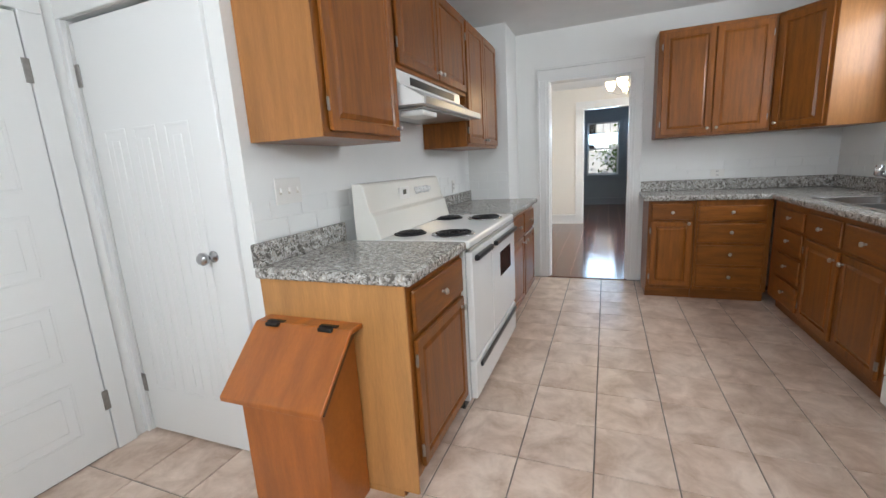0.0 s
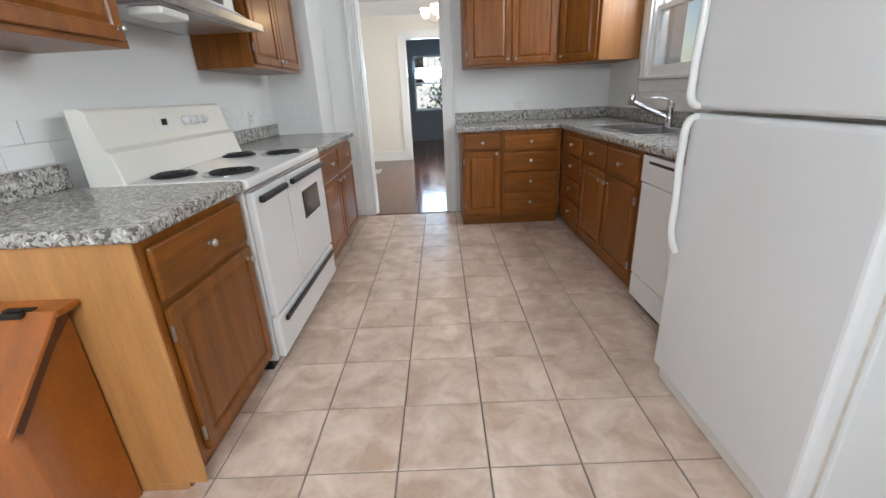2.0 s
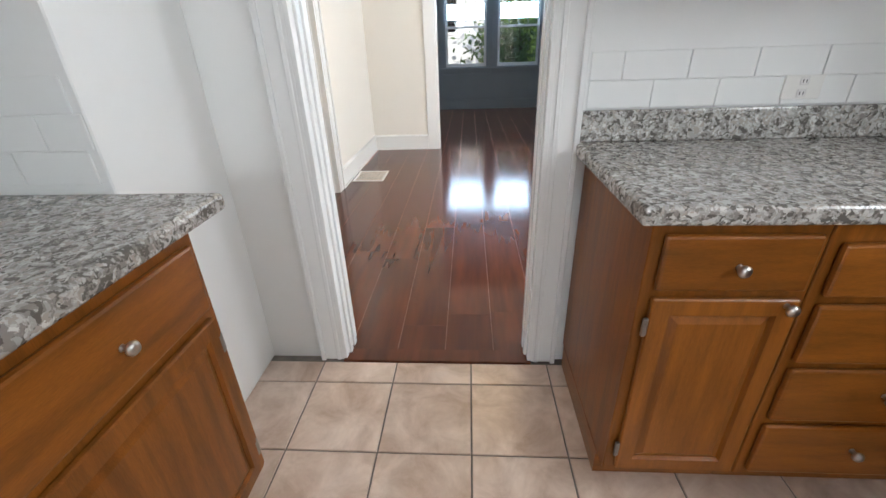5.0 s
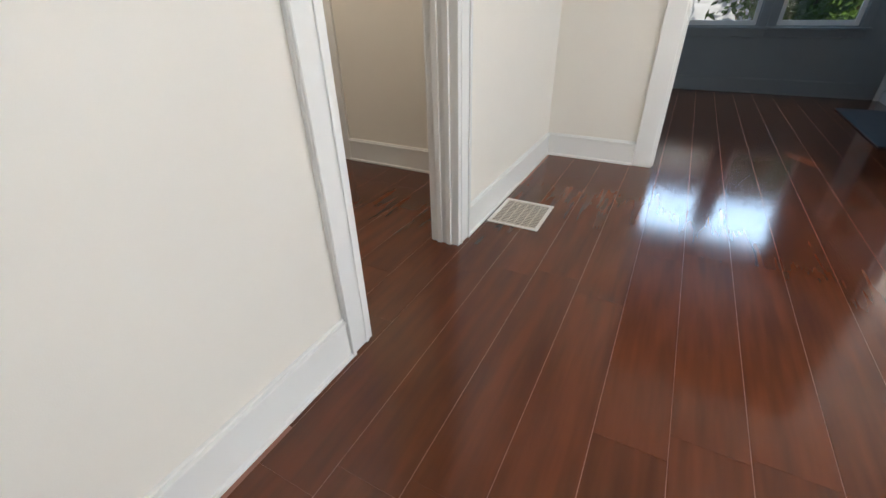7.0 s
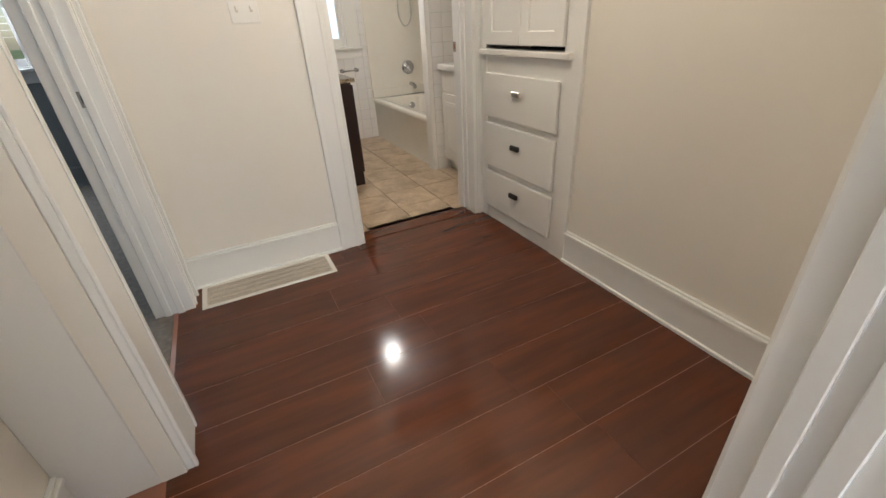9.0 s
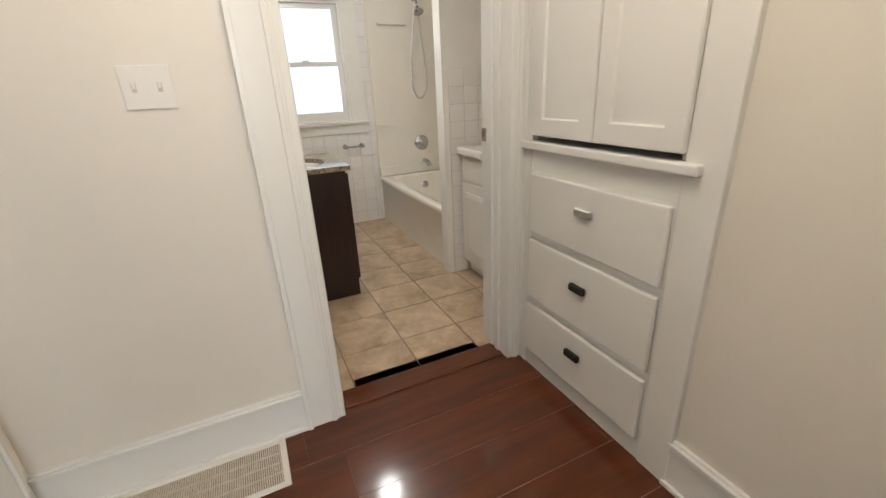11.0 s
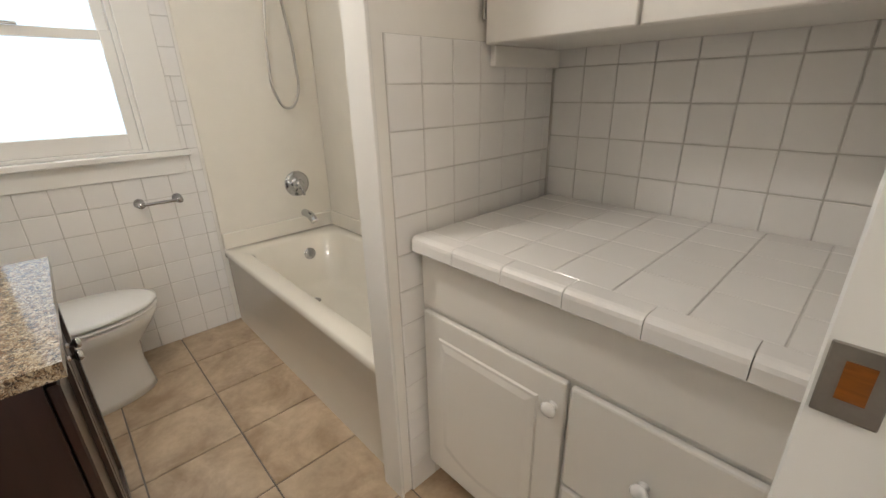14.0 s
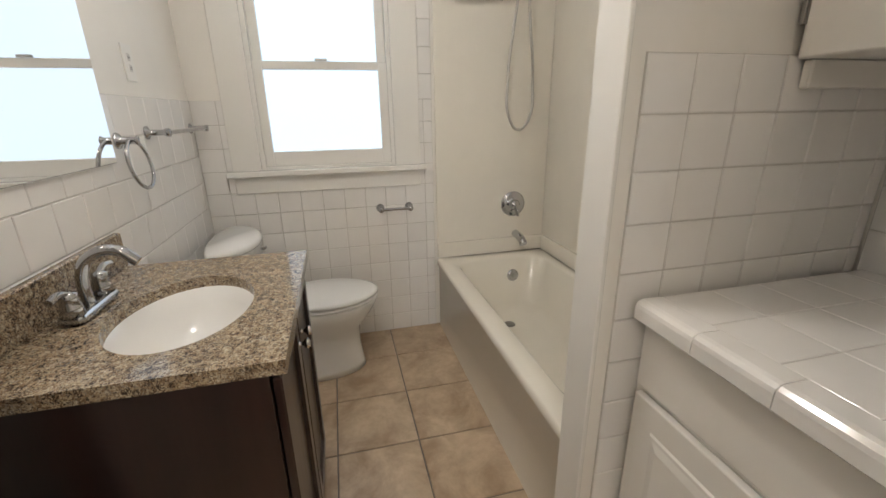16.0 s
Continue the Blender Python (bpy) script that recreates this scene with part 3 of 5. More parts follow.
def base_cabinet(m, w, fronts, label, depth=0.60, end_left=None, height=CB, rail=False):
    """Width along local x, front at local y = 0 facing -y. fronts: (kind, x0, x1, z0, z1, knob x, knob z)."""
    c = base("base_cabinet", label, "cabinet", m, "kitchen base cabinets")
    boxes("body", [(0, w, 0.0, depth, 0.10, height)], OAK, c, 0.003)
    if rail:
        boxes("front_rail", [(0, w, 0, 0.018, height + 0.0005, CB)], OAKH, c, 0.001)
    boxes("toe_kick", [(0.0, w, 0.065, depth - 0.02, 0.0, 0.0985)], OAKH, c)
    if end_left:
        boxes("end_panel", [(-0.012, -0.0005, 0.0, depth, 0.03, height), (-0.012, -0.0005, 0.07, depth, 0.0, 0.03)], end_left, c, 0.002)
    for kind, x0, x1, z0, z1, kx, kz in fronts:
        if kind == "door":
            d = panel_front("door", x0, x1, z0, z1, -0.001, 0.019, OAK, c, 0.055)
            hx = x0 if kx > (x0 + x1) / 2 else x1
            for z in (z0 + 0.08, z1 - 0.08):
                hinge(d, hx, -0.014, z)
        else:
            d = panel_front("drawer", x0, x1, z0, z1, -0.001, 0.019, OAKH, c, 0)
        knob(d, kx, -0.019, kz)
    return c


FX = -0.25   # west run face
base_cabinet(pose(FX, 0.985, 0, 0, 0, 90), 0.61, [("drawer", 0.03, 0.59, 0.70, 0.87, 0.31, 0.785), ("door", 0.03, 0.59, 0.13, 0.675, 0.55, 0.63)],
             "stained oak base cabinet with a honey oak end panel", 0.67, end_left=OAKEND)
base_cabinet(pose(FX, 2.70, 0, 0, 0, 90), 1.12,
             [("drawer", 0.05, 0.55, 0.70, 0.87, 0.34, 0.785), ("drawer", 0.59, 1.09, 0.70, 0.87, 0.84, 0.785), ("door", 0.05, 0.55, 0.13, 0.675, 0.51, 0.63), ("door", 0.59, 1.09, 0.13, 0.675, 0.63, 0.63)],
             "stained oak base cabinet with two doors beside the range", 0.67)
FY = 3.83    # north run face
base_cabinet(pose(0.785, FY, 0), 0.37, [("drawer", 0.025, 0.35, 0.735, 0.875, 0.19, 0.80), ("door", 0.025, 0.35, 0.13, 0.715, 0.32, 0.70)], "narrow stained oak base cabinet beside the doorway", 0.58)
zs = (0.13, 0.335, 0.53, 0.72, 0.875)
base_cabinet(pose(1.158, FY, 0), 0.55, [("drawer", 0.02, 0.51, a, b - 0.022, 0.265, (a + b) / 2) for a, b in zip(zs, zs[1:])], "stained oak four drawer base cabinet in the corner", 0.58)
FE = 1.712   # east run face
base_cabinet(pose(FE, 3.80, 0, 0, 0, -90), 0.60, [("drawer", 0.17, 0.58, a, b - 0.022, 0.375, (a + b) / 2) for a, b in zip(zs, zs[1:])], "stained oak four drawer base cabinet next to the sink", 0.60)
base_cabinet(pose(FE, 3.198, 0, 0, 0, -90), 0.99,
             [("drawer", 0.03, 0.475, 0.71, 0.87, 0.25, 0.79), ("drawer", 0.515, 0.96, 0.71, 0.87, 0.74, 0.79), ("door", 0.03, 0.475, 0.13, 0.69, 0.44, 0.635), ("door", 0.515, 0.96, 0.13, 0.69, 0.55, 0.635)],
             "stained oak sink base cabinet with two doors", 0.60, height=0.74, rail=True)


def counter(name, slabs, splashes, label, holes=None):
    c = base(name, label, "countertop", Matrix.Identity(4), "kitchen countertops")
    bm = bmesh.new()
    for s in slabs:
        add_box(bm, s, 0.012, 3)
    finish(bm, "slab", LAMINATE, c)
    boxes("backsplash", splashes, LAMINATE, c, 0.006, 2)
    return c


T0 = CB + 0.001
counter("countertop", [(WK + 0.002, -0.215, 0.955, 1.606, T0, CT)], [(WK + 0.002, WK + 0.024, 0.955, 1.606, CT + 0.0005, CT + 0.10)], "speckled grey stone-look laminate countertop beside the range")
counter("countertop", [(WK + 0.002, -0.215, 2.692, 3.935, T0, CT)], [(WK + 0.002, WK + 0.024, 2.692, 3.935, CT + 0.0005, CT + 0.10)], "speckled grey stone-look laminate countertop with a dulled surface")
SX0, SX1, SY0, SY1 = 1.80, 2.20, 2.52, 3.36
counter("countertop", [(0.745, EK - 0.002, 3.795, NK - 0.002, T0, CT), (1.675, EK - 0.002, SY1, 3.7945, T0, CT), (1.675, EK - 0.002, 1.50, SY0, T0, CT), (1.675, SX0, SY0 + 0.0005, SY1 - 0.0005, T0, CT), (SX1, EK - 0.002, SY0 + 0.0005, SY1 - 0.0005, T0, CT)],
        [(0.745, EK - 0.026, NK - 0.024, NK - 0.002, CT + 0.0005, CT + 0.10), (EK - 0.025, EK - 0.002, 1.50, NK - 0.002, CT + 0.0005, CT + 0.10)],
        "L-shaped speckled grey stone-look laminate countertop round the sink")

sink = base("kitchen_sink", "double bowl stainless steel sink set in the countertop", "sink", Matrix.Identity(4))
boxes("rim", [(SX0 - 0.018, SX1 + 0.018, SY0 - 0.018, SY0 + 0.015, CT, CT + 0.006), (SX0 - 0.018, SX1 + 0.018, SY1 - 0.015, SY1 + 0.018, CT, CT + 0.006), (SX0 - 0.018, SX0 + 0.015, SY0 + 0.015, SY1 - 0.015, CT, CT + 0.006), (SX1 - 0.05, SX1 + 0.018, SY0 + 0.015, SY1 - 0.015, CT, CT + 0.006), (SX0 + 0.015, SX1 - 0.05, 2.925, 2.955, CT - 0.004, CT + 0.004)], STEEL, sink, 0.003, 2)
for y0, y1 in ((SY0 + 0.015, 2.925), (2.955, SY1 - 0.015)):
    bm = bmesh.new()
    add_box(bm, (SX0 + 0.015, SX1 - 0.05, y0, y1, CT - 0.17, CT + 0.003), 0)
    bm.faces.ensure_lookup_table()
    bmesh.ops.delete(bm, geom=[max(bm.faces, key=lambda f: f.calc_center_median().z)], context="FACES")
    es = [e for e in bm.edges if not e.is_boundary]
    bmesh.ops.bevel(bm, geom=es, offset=0.03, segments=3, affect="EDGES", profile=0.5)
    finish(bm, "bowl", STEEL, sink, True)
    lathe("drain", [(0.0, 0.004), (0.03, 0.004), (0.042, 0.006), (0.045, 0.0)], CHROME, sink, Matrix.Translation((1.98, (y0 + y1) / 2, CT - 0.169)), 18)
faucet = base("kitchen_faucet", "chrome pull-out kitchen faucet with a lever handle", "faucet", pose(2.18, 2.90, CT + 0.006))
lathe("body", [(0.034, 0), (0.034, 0.008), (0.024, 0.02), (0.022, 0.11), (0.026, 0.13), (0.022, 0.16), (0.010, 0.172), (0, 0.173)], CHROME, faucet)
tube("spout", [(0, 0, 0.06), (-0.10, 0.06, 0.115), (-0.20, 0.12, 0.17)], 0.017, CHROME, faucet)
lathe("spray_head", [(0.016, 0), (0.024, 0.01), (0.024, 0.05), (0.018, 0.065), (0, 0.066)], CHROME, faucet, pose(-0.215, 0.128, 0.155, 0, 0, 0))
tube("lever", [(0, 0, 0.165), (-0.03, 0.02, 0.19), (-0.11, 0.06, 0.20)], 0.006, CHROME, faucet)


def upper_cabinet(m, w, h, doors, label, depth=0.31, end=OAKUP, end_left=False):
    c = base("wall_cabinet", label, "cabinet", m, "kitchen wall cabinets")
    boxes("body", [(0, w, 0, depth, 0, h)], OAK, c, 0.003)
    boxes("rail", [(0, w, -0.004, 0.004, -0.0, 0.03)], OAKH, c, 0.001)
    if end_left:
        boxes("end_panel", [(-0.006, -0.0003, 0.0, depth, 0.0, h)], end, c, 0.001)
    for x0, x1, side in doors:
        d = panel_front("door", x0, x1, 0.022, h - 0.03, -0.004, 0.019, OAK, c, 0.06)
        kx = x0 + 0.03 if side < 0 else x1 - 0.03
        knob(d, kx, -0.023, 0.06, r=0.013)
        for z in (0.12, h - 0.14):
            hinge(d, x1 if side < 0 else x0, -0.012, z)
    return c


UZ = 1.45
UF = -0.57
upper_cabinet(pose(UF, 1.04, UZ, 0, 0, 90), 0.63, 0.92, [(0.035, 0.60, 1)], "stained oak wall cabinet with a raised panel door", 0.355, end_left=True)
upper_cabinet(pose(UF, 1.672, 1.81, 0, 0, 90), 1.126, 0.56, [(0.02, 0.558, 1), (0.568, 1.106, -1)], "stained oak wall cabinet over the range hood", 0.355)
upper_cabinet(pose(UF, 2.80, UZ, 0, 0, 90), 0.92, 0.92, [(0.02, 0.455, 1), (0.465, 0.90, -1)], "stained oak wall cabinet with two doors", 0.355, OAK, True)
upper_cabinet(pose(0.845, NK - 0.33, UZ), 0.86, 0.92, [(0.03, 0.425, 1), (0.435, 0.83, -1)], "stained oak wall cabinet with two doors by the doorway", 0.328, OAK, True)
corner = base("corner_wall_cabinet", "stained oak diagonal corner wall cabinet with one door", "cabinet", pose(0, 0, UZ), "kitchen wall cabinets")
prism("body", [(1.707, NK - 0.33), (1.98, 3.82), (EK - 0.002, 3.82), (EK - 0.002, NK - 0.002), (1.707, NK - 0.002)], 0, 0.92, OAK, corner, 0.002, axis="z")
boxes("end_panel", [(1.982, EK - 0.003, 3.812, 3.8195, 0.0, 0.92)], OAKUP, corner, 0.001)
ang = math.degrees(math.atan2(3.82 - (NK - 0.33), 1.98 - 1.707))
dl = math.hypot(1.98 - 1.707, NK - 0.33 - 3.82)
cd = panel_front("door", 0.02, dl - 0.02, 0.022, 0.89, -0.002, 0.019, OAK, corner, 0.06)
cd.matrix_basis = pose(1.707, NK - 0.33, 0, 0, 0, ang)
knob(cd, 0.05, -0.021, 0.06, r=0.013)

# 40 inch range
SW, SD = 1.065, 0.66
st = base("electric_range", "white electric coil range with two oven doors and black handles", "range", pose(FX + 0.035, 1.617, 0, 0, 0, 90))
boxes("body", [(0.0, SW, 0.02, SD, 0.06, 0.90)], ENAMEL, st, 0.006, 2)
boxes("base_plinth", [(0.02, SW - 0.02, 0.06, SD - 0.05, 0.0, 0.06)], BLACK, st)
boxes("cooktop", [(-0.006, SW + 0.006, -0.012, SD - 0.10, 0.902, 0.945)], ENAMEL, st, 0.012, 3)
boxes("cooktop_trim", [(-0.002, SW + 0.002, -0.014, 0.0, 0.893, 0.902)], STEEL, st, 0.002)
d = boxes("storage_door", [(0.012, 0.40, -0.018, 0.018, 0.30, 0.885)], ENAMEL, st, 0.008, 2)
boxes("handle", [(0.05, 0.36, -0.046, -0.019, 0.832, 0.862)], BLACK, d, 0.008, 2)
d = boxes("oven_door", [(0.41, SW - 0.012, -0.018, 0.018, 0.30, 0.885)], ENAMEL, st, 0.008, 2)
boxes("handle", [(0.44, SW - 0.03, -0.046, -0.019, 0.832, 0.862)], BLACK, d, 0.008, 2)
boxes("oven_window", [(0.60, 0.90, -0.0215, -0.0175, 0.60, 0.76)], BGLASS, d, 0.0015)
d = boxes("bottom_drawer", [(0.012, SW - 0.012, -0.018, 0.018, 0.075, 0.285)], ENAMEL, st, 0.008, 2)
boxes("handle", [(0.08, SW - 0.06, -0.036, -0.019, 0.235, 0.262)], BLACK, d, 0.006, 2)
prism("backguard", [(SD - 0.175, 0.946), (SD - 0.145, 1.07), (SD - 0.12, 1.09), (SD - 0.09, 1.235), (SD - 0.075, 1.245), (SD - 0.02, 1.245), (SD - 0.02, 0.905), (SD - 0.10, 0.905)], 0.0, SW, BISQUE, st, 0.004, m=Matrix(((0, 1, 0, 0), (1, 0, 0, 0), (0, 0, 1, 0), (0, 0, 0, 1))))
for k, x in enumerate((0.63, 0.69, 0.75, 0.81)):
    lathe("control_knob", [(0.024, 0), (0.024, 0.006), (0.017, 0.010), (0.015, 0.026), (0, 0.027)], PORCELAIN, st, pose(x, SD - 0.108, 1.165, 78, 0, 0), 18)
boxes("clock_panel", [(0.38, 0.52, SD - 0.114, SD - 0.104, 1.125, 1.20)], PLATE, st, 0.002, m=Matrix.Identity(4))
boxes("clock_display", [(0.425, 0.465, SD - 0.118, SD - 0.113, 1.155, 1.185)], BGLASS, st, 0.001)
for x, y, r in ((0.19, 0.14, 0.105), (0.19, 0.40, 0.082), (0.84, 0.14, 0.105), (0.84, 0.40, 0.082)):
    b = lathe("burner_pan", [(0.0, -0.006), (r * 0.85, -0.002), (r * 1.02, 0.006), (r * 1.12, 0.007), (r * 1.14, 0.0)], CHROME if r > 0.09 else COIL, st, pose(x, y, 0.946), 28)
    pts = [(r * (0.16 + 0.78 * k / 40) * math.cos(k * 0.62), r * (0.16 + 0.78 * k / 40) * math.sin(k * 0.62), 0.010) for k in range(41)]
    tube("coil", pts, 0.0055, COIL, b, 4)

hood = base("range_hood", "white range hood with a steel front lip", "range hood", pose(UF, 1.69, 0, 0, 0, 90))
prism("canopy", [(-0.14, 1.63), (-0.14, 1.66), (0.0, 1.74), (0.0, 1.808), (0.352, 1.808), (0.352, 1.63)], 0.0, 0.98, ENAMEL, hood, 0.003, m=Matrix(((0, 1, 0, 0), (1, 0, 0, 0), (0, 0, 1, 0), (0, 0, 0, 1))))
boxes("front_lip", [(0.0, 0.98, -0.152, -0.141, 1.627, 1.664)], STEEL, hood, 0.002)
boxes("control_strip", [(0.15, 0.85, -0.006, -0.001, 1.75, 1.79)], BLACK, hood, 0.001)
boxes("filter", [(0.08, 0.90, -0.10, 0.26, 1.618, 1.629)], STEEL, hood, 0.003)
boxes("lamp_cover", [(0.10, 0.30, -0.09, 0.05, 1.585, 1.617)], PLATE, hood, 0.01, 2)

dw = base("dishwasher", "white built-in dishwasher with a dial panel", "dishwasher", pose(FE - 0.012, 2.192, 0, 0, 0, -90))
boxes("door", [(0.004, 0.606, 0.0, 0.04, 0.20, 0.735)], ENAMEL, dw, 0.005, 2)
boxes("control_panel", [(0.004, 0.606, -0.008, 0.04, 0.742, 0.885)], ENAMEL, dw, 0.006, 2)
boxes("kick_panel", [(0.004, 0.606, 0.004, 0.04, 0.05, 0.192)], ENAMEL, dw, 0.004)
boxes("body", [(0.01, 0.60, 0.041, 0.58, 0.0, 0.89)], BLACK, dw)
boxes("handle_slot", [(0.08, 0.36, -0.0095, -0.006, 0.845, 0.86)], BLACK, dw, 0.001)
boxes("badge", [(0.40, 0.47, -0.0095, -0.007, 0.79, 0.83)], BISQUE, dw, 0.001)
lathe("dial", [(0.032, 0), (0.030, 0.012), (0.012, 0.016), (0.010, 0.028), (0, 0.029)], PORCELAIN, dw, pose(0.53, -0.008, 0.812, 90, 0, 0))

fr = base("refrigerator", "white textured top-freezer refrigerator", "refrigerator", pose(1.50, 1.47, 0, 0, 0, -90))
boxes("body", [(0.0, 0.75, 0.075, 0.80, 0.03, 1.70)], FRIDGE, fr, 0.008, 2)
boxes("gasket", [(0.012, 0.738, 0.062, 0.0745, 0.09, 1.69)], GRILLE, fr)
boxes("base_grille", [(0.01, 0.74, 0.03, 0.074, 0.005, 0.075)], PLATE, fr, 0.004)
for nm, z0, z1 in (("fridge_door", 0.08, 1.135), ("freezer_door", 1.148, 1.70)):
    boxes(nm, [(0.0, 0.75, 0.0, 0.061, z0, z1)], FRIDGE, fr, 0.016, 3)
tube("handle", [(0.035, 0.0, 1.125), (0.045, -0.03, 1.11), (0.045, -0.04, 1.02), (0.047, -0.036, 0.82), (0.045, -0.028, 0.68), (0.045, -0.004, 0.62)], 0.014, ENAMEL, fr)
tube("handle", [(0.035, 0.0, 1.16), (0.045, -0.03, 1.175), (0.045, -0.04, 1.26), (0.047, -0.036, 1.42), (0.045, -0.028, 1.54), (0.045, -0.004, 1.60)], 0.014, ENAMEL, fr)

# slant-lid bin against the cabinet end
bn = base("wooden_bin", "orange pine bin with a sloping hinged lid", "storage bin", pose(-0.66, 0.86, 0))
prism("body", [(-0.13, 0.0), (-0.13, 0.52), (0.105, 0.70), (0.105, 0.0)], -0.185, 0.185, PINE, bn, 0.004, m=Matrix(((0, 1, 0, 0), (1, 0, 0, 0), (0, 0, 1, 0), (0, 0, 0, 1))))
prism("lid", [(-0.185, 0.515), (-0.185, 0.535), (0.03, 0.748), (0.03, 0.726)], -0.225, 0.225, PINE, bn, 0.004, m=Matrix(((0, 1, 0, 0), (1, 0, 0, 0), (0, 0, 1, 0), (0, 0, 0, 1))))
boxes("top_board", [(-0.225, 0.225, 0.031, 0.108, 0.728, 0.748)], PINE, bn, 0.003)
prism("cheek", [(-0.14, 0.50), (0.03, 0.67), (0.105, 0.727), (0.03, 0.727), (-0.16, 0.535)], 0.186, 0.205, PINE_DARK, bn, 0.002, m=Matrix(((0, 1, 0, 0), (1, 0, 0, 0), (0, 0, 1, 0), (0, 0, 0, 1))))
for x in (-0.13, 0.12):
    boxes("hinge", [(x - 0.04, x + 0.04, 0.032, 0.055, 0.7485, 0.753), (x - 0.03, x + 0.03, 0.010, 0.030, 0.738, 0.752), (x - 0.02, x + 0.02, 0.026, 0.036, 0.748, 0.758)], IRON, bn, 0.002)


def panel_door(name, w, h, panels, label, m, material=TRIM, thick=0.04):
    """A panelled door, hinge at local x = 0, face towards -y."""
    dr = base(name, label, "door", m)
    bm = bmesh.new()
    add_box(bm, (0, w, -thick, 0, 0, h), 0.003)
    for x0, x1, z0, z1 in panels:
        for y0, y1 in ((-thick - 0.004, -thick), (-0.0005, 0.004)):
            b = 0.012
            for r in ((x0, x1, z0, z0 + b), (x0, x1, z1 - b, z1), (x0, x0 + b, z0 + b, z1 - b), (x1 - b, x1, z0 + b, z1 - b)):
                add_box(bm, (r[0], r[1], y0, y1, r[2], r[3]), 0.0015)
            add_box(bm, (x0 + 0.05, x1 - 0.05, y0 + 0.001, y1, z0 + 0.05, z1 - 0.05), 0.003)
    finish(bm, "leaf", material, dr)
    return dr


pd = panel_door("pantry_door", 0.73, 2.02, [(0.09, 0.24, 0.25, 1.55), (0.29, 0.44, 0.25, 1.55), (0.49, 0.64, 0.25, 1.55)], "white painted narrow-panelled pantry door, closed", pose(-1.84, 1.03, 0.012))
kb = lathe("door_knob", [(0.026, 0), (0.026, 0.006), (0.010, 0.012), (0.010, 0.035), (0.026, 0.045), (0.029, 0.060), (0.020, 0.072), (0, 0.075)], CHROME, pd, pose(0.66, -0.04, 0.97, 90, 0, 0))
for z in (0.22, 1.75):
    boxes("hinge", [(-0.012, 0.018, -0.046, -0.0405, z, z + 0.1)], HINGE, pd, 0.002)
ed = panel_door("entry_door", 0.79, 2.03, [(0.12, 0.67, 0.15, 0.42), (0.12, 0.67, 0.52, 0.80), (0.12, 0.67, 0.92, 1.2), (0.12, 0.67, 1.3, 1.6)], "white painted panelled side door, closed", pose(-1.90, 0.025, 0.008, 0, 0, 90))
for z in (0.22, 1.75):
    boxes("hinge", [(0.772, 0.80, -0.046, -0.0405, z, z + 0.1)], HINGE, ed, 0.002)


def plate(name, m, w, h, label, toggles=1, sockets=0):
    p = base(name, label, "switch plate" if toggles else "outlet", m)
    boxes("cover", [(-w / 2, w / 2, -0.006, 0, -h / 2, h / 2)], PLATE, p, 0.002, 2)
    n = toggles + sockets
    for k in range(n):
        x = (k + 0.5 - n / 2) * w / n
        if k < toggles:
            boxes("toggle", [(x - 0.004, x + 0.004, -0.017, -0.0055, -0.004, 0.013)], PLATE, p, 0.0015)
            boxes("slot", [(x - 0.006, x + 0.006, -0.0068, -0.0055, -0.013, 0.013)], GRILLE, p)
        else:
            for z in (0.018, -0.018):
                boxes("socket", [(x - 0.013, x + 0.013, -0.0075, -0.0055, z - 0.012, z + 0.012)], WTILE, p, 0.002)
                boxes("slot", [(x - 0.006, x - 0.004, -0.0085, -0.007, z - 0.005, z + 0.005), (x + 0.004, x + 0.006, -0.0085, -0.007, z - 0.005, z + 0.005)], BLACK, p)
    return p


plate("switch_plate", pose(WK + 0.0075, 1.21, 1.245, 0, 0, 90), 0.165, 0.115, "white triple switch plate on the kitchen wall", 3)
plate("outlet_plate", pose(WK + 0.0075, 3.42, 1.12, 0, 0, 90), 0.07, 0.115, "white outlet above the countertop", 0, 1)
plate("outlet_plate", pose(1.42, NK - 0.0075, 1.10), 0.115, 0.07, "white outlet above the countertop", 0, 1)

kitchen_things = {o.name for o in scene.objects} - earlier

# painted splash boards with shallow joints
TW = 0.20


def splash_tiles(parent_name, axis, plane, out, a, b, z0, rows, h=0.085):
    ob = base(parent_name, "white painted tile strip above the countertop", "wall tile", Matrix.Identity(4))
    ob["kind"] = "structure"
    for r in range(rows):
        u = a - (TW / 2 if r % 2 else 0)
        while u < b - 0.02:
            u0, u1 = max(u, a) + 0.0015, min(u + TW, b) - 0.0015
            if u1 - u0 > 0.02:
                p0, p1 = sorted((plane, plane + out * 0.006))
                z = z0 + r * h
                boxes("tile", [(p0, p1, u0, u1, z + 0.0012, z + h - 0.0012) if axis == "x" else (u0, u1, p0, p1, z + 0.0012, z + h - 0.0012)], WHITE, ob, 0.0015)
            u += TW


splash_tiles("tile_strip", "x", WK, 1, 0.99, 3.935, CT + 0.103, 2)
splash_tiles("tile_strip", "y", 3.94, -1, WK + 0.008, -0.505, CT + 0.02, 3)
splash_tiles("tile_strip", "y", NK, -1, 0.77, EK - 0.01, CT + 0.103, 2)
splash_tiles("tile_strip", "x", EK, -1, 1.60, NK - 0.01, CT + 0.103, 2)

